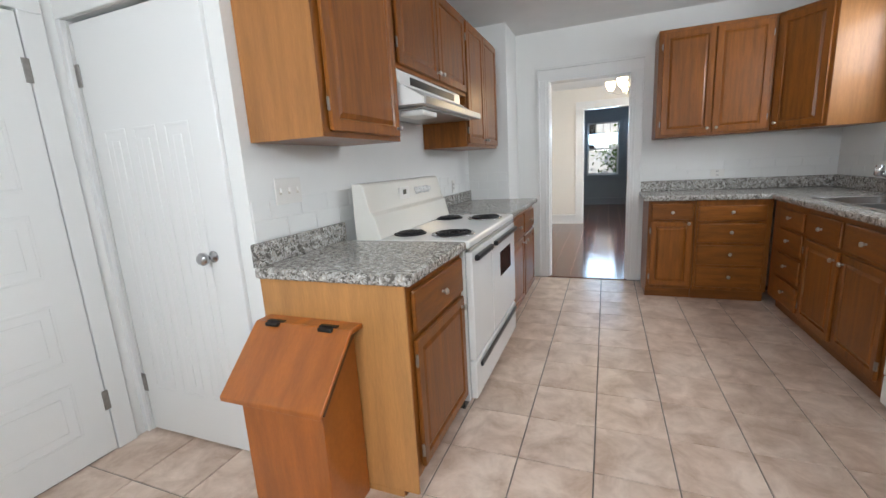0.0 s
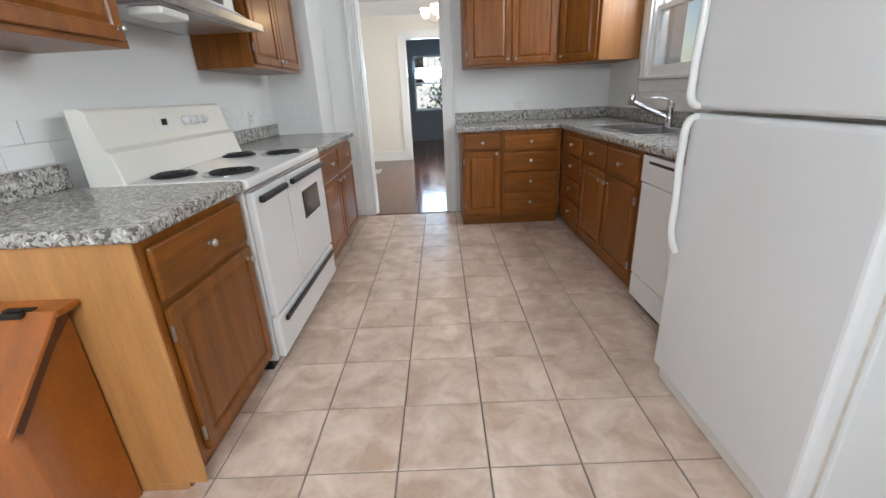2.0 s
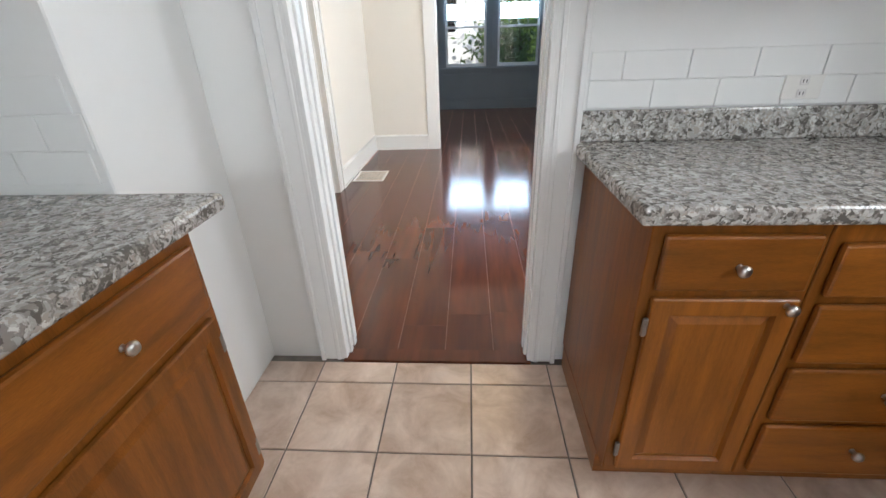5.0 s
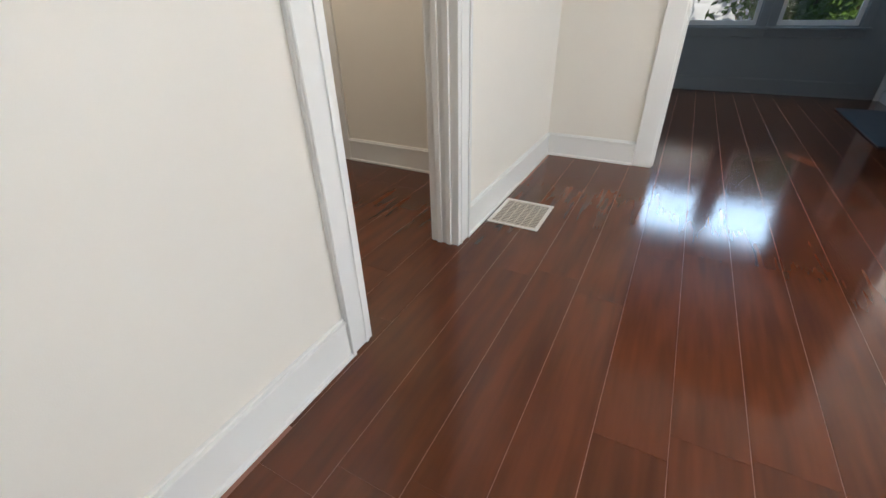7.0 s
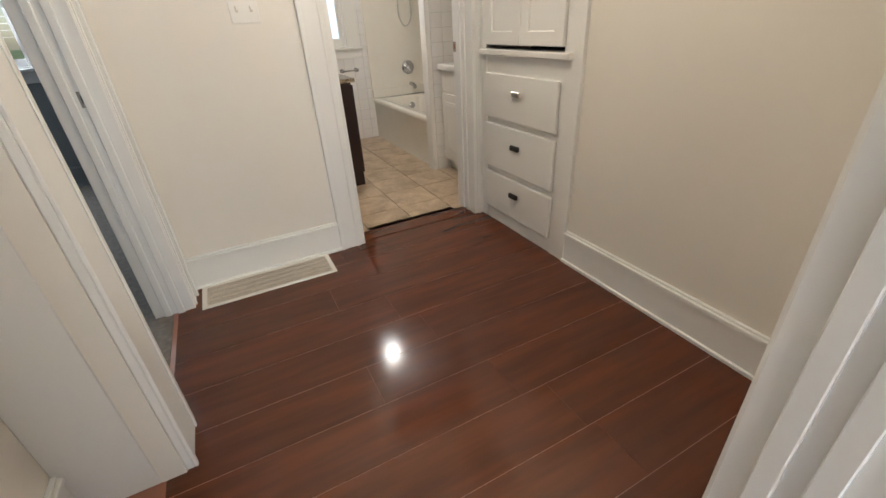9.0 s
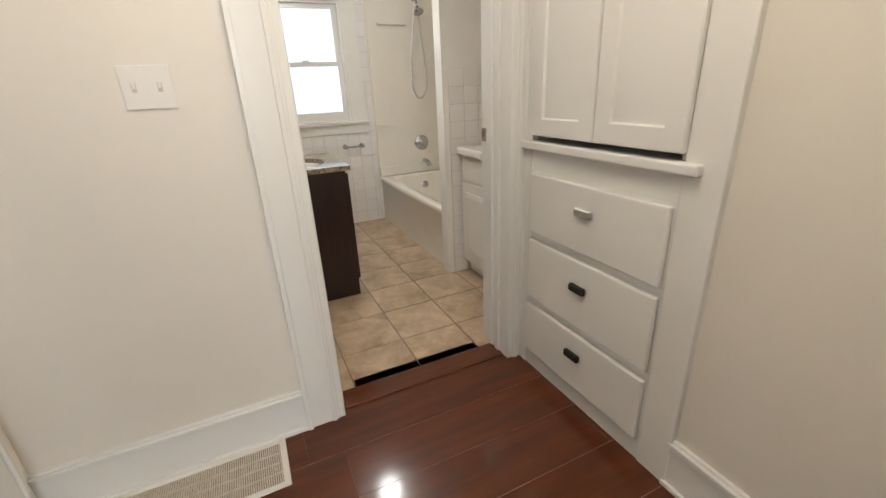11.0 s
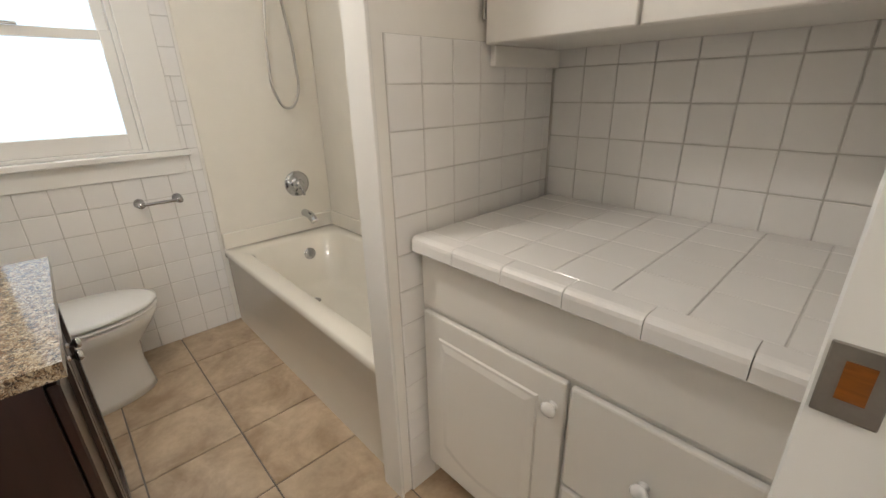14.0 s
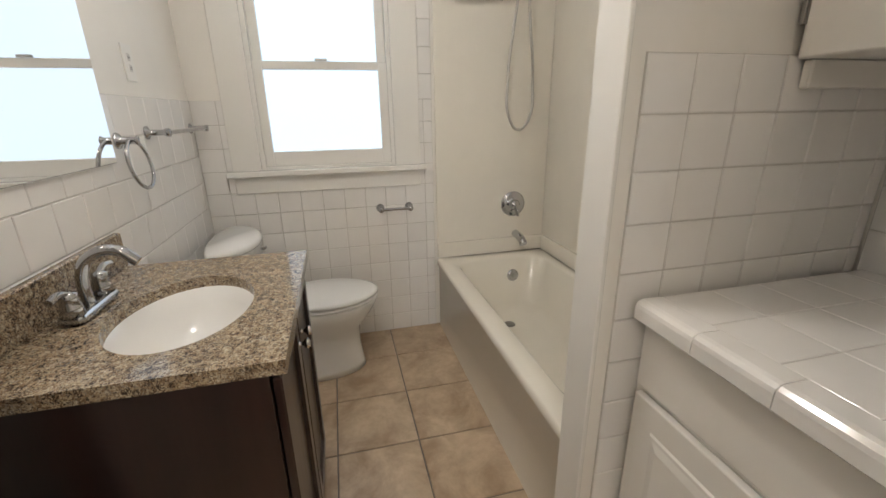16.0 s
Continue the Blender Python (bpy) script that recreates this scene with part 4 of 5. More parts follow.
# the kitchen block stands a little north-west of its drawing axes
KITCHEN_SHIFT = Vector((-0.08, 0.125, 0))
SETTING = ("wall_kitchen", "wall_pantry", "wall_entry", "wall_dining_south", "chimney", "ceiling_kitchen", "floor_kitchen", "threshold_kitchen", "trim_kitchen", "trim_dining", "lining_kitchen", "trim_pantry", "trim_entry", "window_1", "window_2", "window_surround", "tile_strip")
for ob in scene.objects:
    if ob.parent or ob.type not in {"MESH", "EMPTY"}:
        continue
    if ob.name in kitchen_things or (ob.name.startswith(SETTING) and ob.name[:9] != "trim_dini") or ob.name == "trim_dining_doorway":
        ob.location += KITCHEN_SHIFT

# ---- dining room ----
def register(name, m, w, d, label, slats, fill=0.54):
    r = base(name, label, "floor register", m)
    f = 0.024
    boxes("frame", [(0, w, 0, f, 0, 0.006), (0, w, d - f, d, 0, 0.006), (0, f, f, d - f, 0, 0.006), (w - f, w, f, d - f, 0, 0.006)], PLATE, r, 0.002)
    # flat dark sheet under the slats paints the shade of the opening
    boxes("duct", [(f, w - f, f, d - f, 0.0005, 0.0015)], GAP_SHADE, r)
    step = (d - 2 * f) / slats
    bm = bmesh.new()
    for k in range(slats):
        y = f + step * (k + 0.5)
        add_box(bm, (f, w - f, y - step * fill / 2, y + step * fill / 2, 0.0017, 0.005))
    n = max(3, int(w / 0.05))
    for k in range(1, n):
        x = f + (w - 2 * f) * k / n
        add_box(bm, (x - 0.003, x + 0.003, f, d - f, 0.0018, 0.0048))
    finish(bm, "slats", GRILLE, r)
    return r


register("floor_register", pose(-0.90, 7.21, 0.001), 0.325, 0.378, "cream metal floor register with slats", 15, 0.42)
register("floor_grille", pose(-3.265, 5.93, 0.001), 0.24, 0.705, "long cream metal return air grille", 88, 0.72)

ch = base("chandelier", "brass chandelier with five frosted glass shades, lit", "chandelier", pose(0.63, 6.45, HK))
lathe("canopy", [(0, 0), (0.065, -0.001), (0.06, -0.02), (0.015, -0.035), (0, -0.035)], NICKEL, ch)
tube("stem", [(0, 0, -0.03), (0, 0, -0.2), (0, 0, -0.34)], 0.008, NICKEL, ch)
lathe("hub", [(0, -0.30), (0.02, -0.31), (0.035, -0.36), (0.018, -0.41), (0.02, -0.44), (0, -0.47)], NICKEL, ch)
for k in range(5):
    a = 2 * math.pi * k / 5 + 0.5
    c, s = math.cos(a), math.sin(a)
    tube("arm", [(0.02 * c, 0.02 * s, -0.38), (0.10 * c, 0.10 * s, -0.46), (0.19 * c, 0.19 * s, -0.44), (0.25 * c, 0.25 * s, -0.40)], 0.006, NICKEL, ch)
    sh = lathe("shade", [(0.022, 0), (0.045, 0.02), (0.058, 0.06), (0.072, 0.115), (0.069, 0.115), (0.054, 0.06), (0.041, 0.023), (0.02, 0.004)], LIT, ch, pose(0.25 * c, 0.25 * s, -0.40))
    lathe("bulb", [(0.012, 0.005), (0.026, 0.04), (0.024, 0.065), (0, 0.08)], BULB, sh, seg=12)

# ---- living room ----
fp = base("bookcase", "dark painted bookcase unit with open shelves by the hearth", "bookcase", pose(2.12, 10.05, 0))
boxes("carcass", [(0, 0.60, 0, 0.03, 0, 1.9), (0, 0.60, 1.5, 1.53, 0, 1.9), (0.57, 0.60, 0.03, 1.5, 0, 1.9), (0, 0.60, 0.03, 1.5, 0.0, 0.06), (0, 0.60, 0, 1.53, 1.87, 1.92)], SLATE, fp, 0.004)
for z in (0.42, 0.78, 1.14, 1.50):
    boxes("shelf", [(0.0, 0.57, 0.03, 1.5, z, z + 0.025)], TRIM if z > 0.7 else SLATE, fp, 0.003)
lsh = base("wall_shelves", "white open shelves in the chimney recess", "shelf", pose(2.12, 11.62, 0))
for z in (0.35, 0.62, 0.89, 1.16, 1.43):
    boxes("shelf", [(0.0, 0.62, 0, 0.62, z, z + 0.03)], TRIM, lsh, 0.003)
boxes("upright", [(0.62, 0.66, 0, 0.64, 0, 1.6), (0.0, 0.62, 0.62, 0.645, 0, 1.6), (0.05, 0.62, 0, 0.62, 0, 0.12)], TRIM, lsh, 0.003)
tagged(boxes("hearth", [(1.62, 2.11, 9.95, 11.55, 0.0005, 0.018)], SLATE, bevel=0.004), "dark slate hearth slab on the plank floor", "hearth")

# ---- hall ----
ln = base("linen_cabinet", "white painted built-in linen cabinet with three drawers", "cabinet", pose(-3.29, NH, 0))
boxes("face_frame", [(0.005, 0.075, -0.022, 0.02, 0.0, 2.25), (0.745, 0.86, -0.022, 0.02, 0.0, 2.25), (0.075, 0.745, -0.018, 0.02, 0.0, 0.085), (0.075, 0.745, -0.018, 0.02, 0.352, 0.375), (0.075, 0.745, -0.018, 0.02, 0.665, 0.69), (0.075, 0.745, -0.018, 0.02, 0.96, 1.045), (0.075, 0.745, -0.018, 0.02, 2.12, 2.25)], TRIM, ln, 0.002)
# dark sheet at the back, painted shade of the cabinet hollow
boxes("inside", [(0.085, 0.715, 0.30, 0.31, 0.02, 2.19)], GAP_SHADE, ln)
boxes("backing", [(0.076, 0.744, -0.0165, -0.002, 0.03, 1.03)], TRIM, ln)
boxes("shelf", [(0.035, 0.80, -0.05, 0.10, 1.045, 1.078)], TRIM, ln, 0.006, 2)
for z0, z1 in ((0.095, 0.345), (0.382, 0.66), (0.695, 0.95)):
    dr = boxes("drawer", [(0.09, 0.735, -0.040, -0.0185, z0, z1)], TRIM, ln, 0.006, 2)
    zc = (z0 + z1) / 2 + 0.03
    bm = bmesh.new()
    add_box(bm, (0.375, 0.455, -0.062, -0.0405, zc - 0.012, zc + 0.02), 0.009, 3)
    finish(bm, "cup_pull", IRON if z0 < 0.6 else NICKEL, dr)
for x0, x1 in ((0.085, 0.412), (0.418, 0.745)):
    panel_front("door", x0, x1, 1.10, 2.12, -0.018, 0.022, TRIM, ln, 0.085, raised=False)

plate("switch_plate", pose(WH, 6.50, 1.33, 0, 0, 90), 0.125, 0.115, "white double switch plate on the hall wall", 2)
hl = base("ceiling_lamp", "small lit glass ceiling lamp in the hall", "ceiling lamp", pose(-2.35, 6.95, HK - 0.02))
lathe("base_plate", [(0, 0), (0.10, -0.001), (0.10, -0.02), (0.09, -0.03), (0, -0.031)], NICKEL, hl)
lathe("globe", [(0.085, -0.031), (0.11, -0.06), (0.10, -0.10), (0.06, -0.13), (0, -0.14)], SHADE, hl)

boxes_strike = base("strike_plate", "worn steel strike plate on the bathroom door lining", "strike plate", pose(-3.483, 7.7095, 1.085))
boxes("plate", [(-0.018, 0.018, -0.003, 0, -0.028, 0.03)], HINGE, boxes_strike, 0.001)
boxes("bolt_hole", [(-0.008, 0.008, -0.0042, -0.0028, -0.012, 0.018)], OAKH, boxes_strike)
s2 = base("strike_plate", "steel strike plate on the bedroom door lining", "strike plate", pose(-3.069, SH - 0.055, 1.04))
boxes("plate", [(0, 0.003, -0.016, 0.016, -0.03, 0.03)], HINGE, s2, 0.001)
boxes("bolt_hole", [(0.0028, 0.0042, -0.008, 0.008, -0.014, 0.014)], BLACK, s2)

bath_door = panel_door("bathroom_door", 0.72, 2.01, [(0.09, 0.25, 0.2, 1.85), (0.28, 0.44, 0.2, 1.85), (0.47, 0.63, 0.2, 1.85)], "white gloss panelled bathroom door, standing open", pose(-3.51, 6.862, 0.012, 0, 0, 180.6), BATHTRIM, 0.038)
bd = base("window_blind", "white slatted blind half lowered in the bedroom window", "blind", pose(-5.985, 4.05, 1.30))
for k in range(18):
    boxes("slat", [(-0.012, 0.012, 0, 0.90, k * 0.05, k * 0.05 + 0.003)], TRIM, bd, m=pose(0, 0, 0, 0, 0, 0))

# ---- bathroom ----
TP = 0.131
BCT = 0.918       # bathroom counter top height


def tile_field(name, axis, plane, out, a, b, z0, z1, pieces, label, bond=False, skip=None, TP=0.131):
    """Glazed wall tiles on a grout bed; as pieces of their own, or joined into one part."""
    ob = base(name, label, "wall tile", Matrix.Identity(4))
    ob["kind"] = "structure"
    p0, p1 = sorted((plane, plane + out * 0.004))
    cut = skip or (9, 9, 9, 9)
    bed = []
    if skip:
        for u0, u1, c0, c1 in ((a, cut[0], z0, z1), (cut[1], b, z0, z1), (cut[0], cut[1], z0, cut[2])):
            if u1 - u0 > 0.002:
                bed.append((u0, u1, c0, c1))
    else:
        bed = [(a, b, z0, z1)]
    boxes("grout", [(p0, p1, u0, u1, c0, c1) if axis == "x" else (u0, u1, p0, p1, c0, c1) for u0, u1, c0, c1 in bed], WGROUT, ob)
    q0, q1 = sorted((plane + out * 0.002, plane + out * 0.0075))
    bm = bmesh.new()
    z, row = z1, 0
    while z > z0 + 0.02:
        c0, c1 = max(z - TP, z0), z
        u = a - (TP / 2 if bond and row % 2 else 0)
        while u < b - 0.01:
            u0, u1, e1 = max(u, a) + 0.0015, min(u + TP, b) - 0.0015, c1 - 0.0015
            if u0 < cut[1] and u1 > cut[0] and e1 > cut[2]:
                if u0 < cut[0] - 0.02:
                    u1 = cut[0]
                elif u1 > cut[1] + 0.02:
                    u0 = cut[1]
                elif c0 < cut[2] - 0.02:
                    e1 = cut[2]
                else:
                    u += TP
                    continue
            bx = (q0, q1, u0, u1, c0 + 0.0015, e1) if axis == "x" else (u0, u1, q0, q1, c0 + 0.0015, e1)
            if u1 - u0 > 0.01:
                if pieces:
                    boxes("tile", [bx], WTILE, ob, 0.002)
                else:
                    add_box(bm, bx, 0.002)
            u += TP
        z -= TP
        row += 1
    if not pieces:
        tagged(finish(bm, "tiles", WTILE, ob), kind="stuff")
    else:
        bm.free()
    return ob


tile_field("tile_wainscot_west", "x", WB, 1, 6.735, 7.935, 0.0, 1.375, True, "square white glazed tiles below and beside the window", skip=(6.88, 7.86, 0.916, 3.0), TP=0.115)
tile_field("tile_wainscot_west_upper", "x", WB, 1, 7.861, 7.935, 1.375, 2.42, True, "square white glazed tiles beside the window")
tile_field("tile_wainscot_south", "y", SB, 1, -5.99, -4.30, 0.0, 1.375, True, "square white glazed tiles behind the vanity", bond=True)
tile_field("tile_wing", "x", -4.35, 1, 7.965, 8.65, 0.0, 1.404, True, "square white glazed tiles on the wing wall", TP=0.108)
tile_field("tile_counter_back", "y", NB, -1, -4.34, EB, BCT - 0.02, 1.45, True, "square white glazed tiles behind the counter", TP=0.108)
structure("wing_corner_trim", [(-4.44, -4.342, 7.918, 7.9295, 0, HB)], BATHTRIM, "white painted edge board of the wing wall", 0.002)

tub = base("bathtub", "ivory enamelled alcove bathtub", "bathtub", Matrix.Identity(4))
TX0, TX1, TY0, TY1, TZ = WB + 0.012, -4.437, 7.945, 8.645, 0.455
bm = bmesh.new()


def ring(x0, x1, y0, y1, z, r, n=6):
    vs = []
    for cx, cy, s in ((x1 - r, y1 - r, 0), (x0 + r, y1 - r, 1), (x0 + r, y0 + r, 2), (x1 - r, y0 + r, 3)):
        for k in range(n + 1):
            a = math.pi / 2 * (s + k / n)
            vs.append(bm.verts.new((cx + r * math.cos(a), cy + r * math.sin(a), z)))
    return vs


rings = [ring(TX0, TX1, TY0 + 0.012, TY1, 0.0, 0.01), ring(TX0, TX1, TY0 + 0.012, TY1, TZ - 0.05, 0.01), ring(TX0, TX1, TY0, TY1, TZ - 0.04, 0.015), ring(TX0, TX1, TY0, TY1, TZ - 0.008, 0.02), ring(TX0 + 0.008, TX1 - 0.008, TY0 + 0.008, TY1 - 0.008, TZ, 0.02),
         ring(TX0 + 0.085, TX1 - 0.09, TY0 + 0.085, TY1 - 0.05, TZ, 0.10), ring(TX0 + 0.10, TX1 - 0.105, TY0 + 0.10, TY1 - 0.062, TZ - 0.018, 0.12), ring(TX0 + 0.15, TX1 - 0.25, TY0 + 0.14, TY1 - 0.10, 0.16, 0.14), ring(TX0 + 0.20, TX1 - 0.32, TY0 + 0.19, TY1 - 0.15, 0.115, 0.12)]
for r0, r1 in zip(rings, rings[1:]):
    for k in range(len(r0)):
        j = (k + 1) % len(r0)
        bm.faces.new((r0[k], r0[j], r1[j], r1[k]))
bm.faces.new(rings[-1])
finish(bm, "shell", TUB, tub, True)
lathe("drain", [(0, 0.006), (0.02, 0.006), (0.032, 0.004), (0.034, 0)], HINGE, tub, pose(-5.66, 8.30, 0.116))
lathe("overflow_plate", [(0.038, 0), (0.036, 0.008), (0.012, 0.012), (0, 0.012)], CHROME, tub, pose(-5.873, 8.40, 0.335, 0, 76, 0))
su = structure("tub_surround", [(WB, WB + 0.010, 7.95, 8.648, TZ + 0.002, 2.2), (WB, -4.436, 8.649, 8.6595, TZ + 0.002, 2.2), (-4.448, -4.436, 7.95, 8.648, TZ + 0.002, 2.2), (WB + 0.010, WB + 0.03, 7.952, 8.645, TZ + 0.002, 0.55), (WB + 0.03, -4.45, 8.628, 8.649, TZ + 0.002, 0.55)], SURROUND, "ivory moulded tub surround panels", 0.004)
vl = base("shower_valve", "chrome tub and shower valve trim with a lever", "shower valve", pose(WB + 0.011, 8.435, 0.76, 0, 90, 0))
lathe("escutcheon", [(0.078, 0), (0.076, 0.006), (0.05, 0.014), (0.034, 0.016), (0.03, 0.035), (0.02, 0.05), (0, 0.051)], CHROME, vl)
tube("lever", [(0.0, 0, 0.045), (0.03, 0.005, 0.055), (0.065, 0.012, 0.06)], 0.009, CHROME, vl)
spt = base("tub_spout", "short chrome tub spout below the valve", "tub spout", pose(WB + 0.031, 8.45, 0.575))
tube("spout", [(0, 0, 0), (0.06, 0.0, -0.004), (0.11, 0, -0.02), (0.125, 0, -0.035)], 0.024, CHROME, spt)
sw = base("hand_shower", "chrome hand shower with a looped metal hose", "shower head", pose(WB + 0.012, 8.43, 1.95))
tube("arm", [(0, 0, 0.12), (0.05, 0, 0.13), (0.09, 0, 0.09)], 0.010, CHROME, sw)
lathe("head", [(0.012, 0), (0.018, 0.03), (0.045, 0.05), (0.047, 0.065), (0, 0.066)], CHROME, sw, pose(0.10, 0.0, 0.06, 0, 150, 0))
tube("hose", [(0.085, -0.02, 0.06), (0.07, -0.055, -0.2), (0.05, -0.075, -0.5), (0.05, -0.06, -0.68), (0.05, 0.0, -0.745), (0.05, 0.06, -0.69), (0.05, 0.075, -0.5), (0.07, 0.03, -0.15), (0.09, 0.01, 0.05)], 0.0075, NICKEL, sw)
rod = base("shower_rod", "white corner caddy shelf", "shelf", pose(WB + 0.012, 8.05, 1.86))
boxes("shelf", [(0, 0.06, 0, 0.28, 0, 0.018)], SURROUND, rod, 0.004, 2)


def towel_bar(name, m, w, label, stand=0.06):
    t = base(name, label, "towel bar", m)
    for x in (0, w):
        lathe("bracket", [(0.024, 0), (0.023, 0.006), (0.011, 0.012), (0.010, stand - 0.014), (0.015, stand - 0.006), (0.015, stand + 0.008), (0, stand + 0.01)], CHROME, t, pose(x, 0, 0, 90, 0, 0), 16)
    tube("bar", [(0, -stand, 0), (w / 2, -stand, 0), (w, -stand, 0)], 0.008, CHROME, t)
    return t


towel_bar("paper_holder", pose(WB + 0.008, 7.62, 0.79, 0, 0, 90), 0.165, "chrome toilet paper bar on the tiled wall")
towel_bar("towel_bar", pose(-5.43, SB + 0.008, 1.25, 0, 0, 180), 0.50, "chrome towel bar over the toilet", 0.07)
tr = base("towel_ring", "chrome towel ring beside the mirror", "towel ring", pose(-5.20, SB + 0.008, 1.235, 0, 0, 180))
lathe("post", [(0.026, 0), (0.024, 0.006), (0.012, 0.014), (0.011, 0.05), (0.016, 0.058), (0, 0.062)], CHROME, tr, pose(0, 0, 0, 90, 0, 0))
tube("ring", [(0.075 * math.sin(2 * math.pi * k / 12), -0.05 + 0.01 * math.cos(2 * math.pi * k / 12), -0.075 + 0.075 * math.cos(2 * math.pi * k / 12)) for k in range(12)], 0.006, CHROME, tr, closed=True)

VX0, VX1, VY1, VZ = -5.03, -4.36, 7.28, 0.875
van = base("bathroom_vanity", "espresso wood vanity with a brown granite top", "vanity", Matrix.Identity(4))
boxes("body", [(VX0 + 0.01, VX1 - 0.01, SB + 0.015, VY1 - 0.035, 0.09, VZ - 0.19), (VX0 + 0.01, VX0 + 0.03, SB + 0.015, VY1 - 0.035, VZ - 0.19, VZ - 0.031), (VX1 - 0.03, VX1 - 0.01, SB + 0.015, VY1 - 0.035, VZ - 0.19, VZ - 0.031), (VX0 + 0.03, VX1 - 0.03, VY1 - 0.055, VY1 - 0.035, VZ - 0.19, VZ - 0.031), (VX0 + 0.01, VX1 - 0.01, SB + 0.015, VY1 - 0.09, 0.0, 0.09)], ESPRESSO, van, 0.003)
boxes("side_panel", [(VX1 - 0.0095, VX1 - 0.004, SB + 0.015, VY1 - 0.034, 0.0, VZ - 0.031)], ESPRESSO, van, 0.001)
for x0, x1, kx in ((VX0 + 0.02, -4.70, -4.73), (-4.69, VX1 - 0.02, -4.66)):
    dd = panel_front("door", -x1, -x0, 0.11, VZ - 0.05, 0, 0.02, ESPRESSO, van, 0.06, raised=False)
    dd.matrix_basis = pose(0, VY1 - 0.035, 0, 0, 0, 180)
    knob(dd, -kx, -0.02, VZ - 0.14, CHROME, 0.014)
# granite slab with an oval cut-out
bm = bmesh.new()
BX, BY, RX, RY = -4.655, 7.025, 0.205, 0.150
rect = []
N = 48
for k in range(N):
    a = 2 * math.pi * k / N
    c, s = math.cos(a), math.sin(a)
    sx = (VX1 - BX) if c > 0 else (BX - VX0)
    sy = (VY1 - BY) if s > 0 else (BY - SB - 0.012)
    f = min(sx / abs(c) if abs(c) > 1e-6 else 9, sy / abs(s) if abs(s) > 1e-6 else 9)
    rect.append((BX + f * c, BY + f * s))
corners = [(VX1, VY1), (VX0, VY1), (VX0, SB + 0.012), (VX1, SB + 0.012)]
for cx, cy in corners:
    k = min(range(N), key=lambda i: (rect[i][0] - cx) ** 2 + (rect[i][1] - cy) ** 2)
    rect[k] = (cx, cy)
loops = []
for pts, z in ((rect, VZ - 0.03), (rect, VZ), (None, VZ), (None, VZ - 0.03)):
    if pts is None:
        pts = [(BX + RX * math.cos(2 * math.pi * k / N), BY + RY * math.sin(2 * math.pi * k / N)) for k in range(N)]
    loops.append([bm.verts.new((x, y, z)) for x, y in pts])
for i in range(4):
    a, b = loops[i], loops[(i + 1) % 4]
    for k in range(N):
        bm.faces.new((a[k], a[(k + 1) % N], b[(k + 1) % N], b[k]))
finish(bm, "granite_top", GRANITE, van)
boxes("backsplash", [(VX0, VX1, SB + 0.009, SB + 0.03, VZ + 0.0005, VZ + 0.105)], GRANITE, van, 0.003)
lathe("basin", [(1.03, -0.031), (1.03, -0.028), (0.99, -0.03), (0.93, -0.07), (0.75, -0.125), (0.4, -0.15), (0.08, -0.155), (0, -0.155)], PORCELAIN, van, pose(BX, BY, VZ), 40, squash=(RX, RY), cap=False)
lathe("drain", [(0, 0.006), (0.018, 0.006), (0.022, 0.002)], CHROME, van, pose(BX, BY, VZ - 0.156))
bf = base("bathroom_faucet", "chrome arched bathroom faucet with side handles", "faucet", pose(-4.70, SB + 0.085, VZ, 0, 0, 180))
bm = bmesh.new()
add_box(bm, (-0.085, 0.085, -0.028, 0.028, 0.0, 0.022), 0.012, 3)
finish(bm, "base_bar", CHROME, bf)
tube("spout", [(0, 0, 0.015), (0, 0.0, 0.085), (0, -0.025, 0.13), (0, -0.08, 0.142), (0, -0.12, 0.11)], 0.013, CHROME, bf)
for x in (-0.065, 0.065):
    h = lathe("handle", [(0.024, 0.02), (0.02, 0.04), (0.016, 0.06), (0.018, 0.07), (0, 0.078)], CHROME, bf, pose(x, 0, 0))
    tube("lever", [(0, 0, 0.07), (0.03 * (1 if x > 0 else -1), 0.0, 0.08), (0.06 * (1 if x > 0 else -1), 0, 0.075)], 0.008, CHROME, h)
mi = base("wall_mirror", "frameless rectangular mirror above the vanity", "mirror", Matrix.Identity(4))
boxes("glass", [(-5.15, -4.36, SB + 0.009, SB + 0.016, 1.172, 2.05)], MIRROR, mi, 0.002)
plate("outlet_plate", pose(-5.43, SB, 1.485, 0, 0, 180), 0.075, 0.12, "ivory outlet high on the bathroom wall", 0, 1)
# added ceiling lamp, never in view, replacing a vanity light over the mirror
bl = base("ceiling_lamp", "small lit ceiling lamp standing in for the unseen bathroom vanity light", "ceiling lamp", pose(-4.65, 7.35, HB))
lathe("base_plate", [(0, 0), (0.10, -0.001), (0.10, -0.02), (0.09, -0.03), (0, -0.031)], NICKEL, bl)
lathe("globe", [(0.085, -0.031), (0.11, -0.06), (0.10, -0.10), (0.06, -0.13), (0, -0.14)], SHADE, bl)

# toilet, tank to the south wall
to = base("toilet", "white porcelain two-piece toilet with the lid closed", "toilet", pose(-5.68, SB + 0.07, 0))
bm = bmesh.new()


def oval(cx, cy, rx, ry0, ry1, z, n=28):
    return [bm.verts.new((cx + rx * math.cos(2 * math.pi * k / n), cy + (ry1 if math.sin(2 * math.pi * k / n) > 0 else ry0) * math.sin(2 * math.pi * k / n), z)) for k in range(n)]


def skin(rs, top=True):
    for r0, r1 in zip(rs, rs[1:]):
        for k in range(len(r0)):
            j = (k + 1) % len(r0)
            bm.faces.new((r0[k], r0[j], r1[j], r1[k]))
    bm.faces.new(rs[0])
    bm.faces.new(rs[-1])


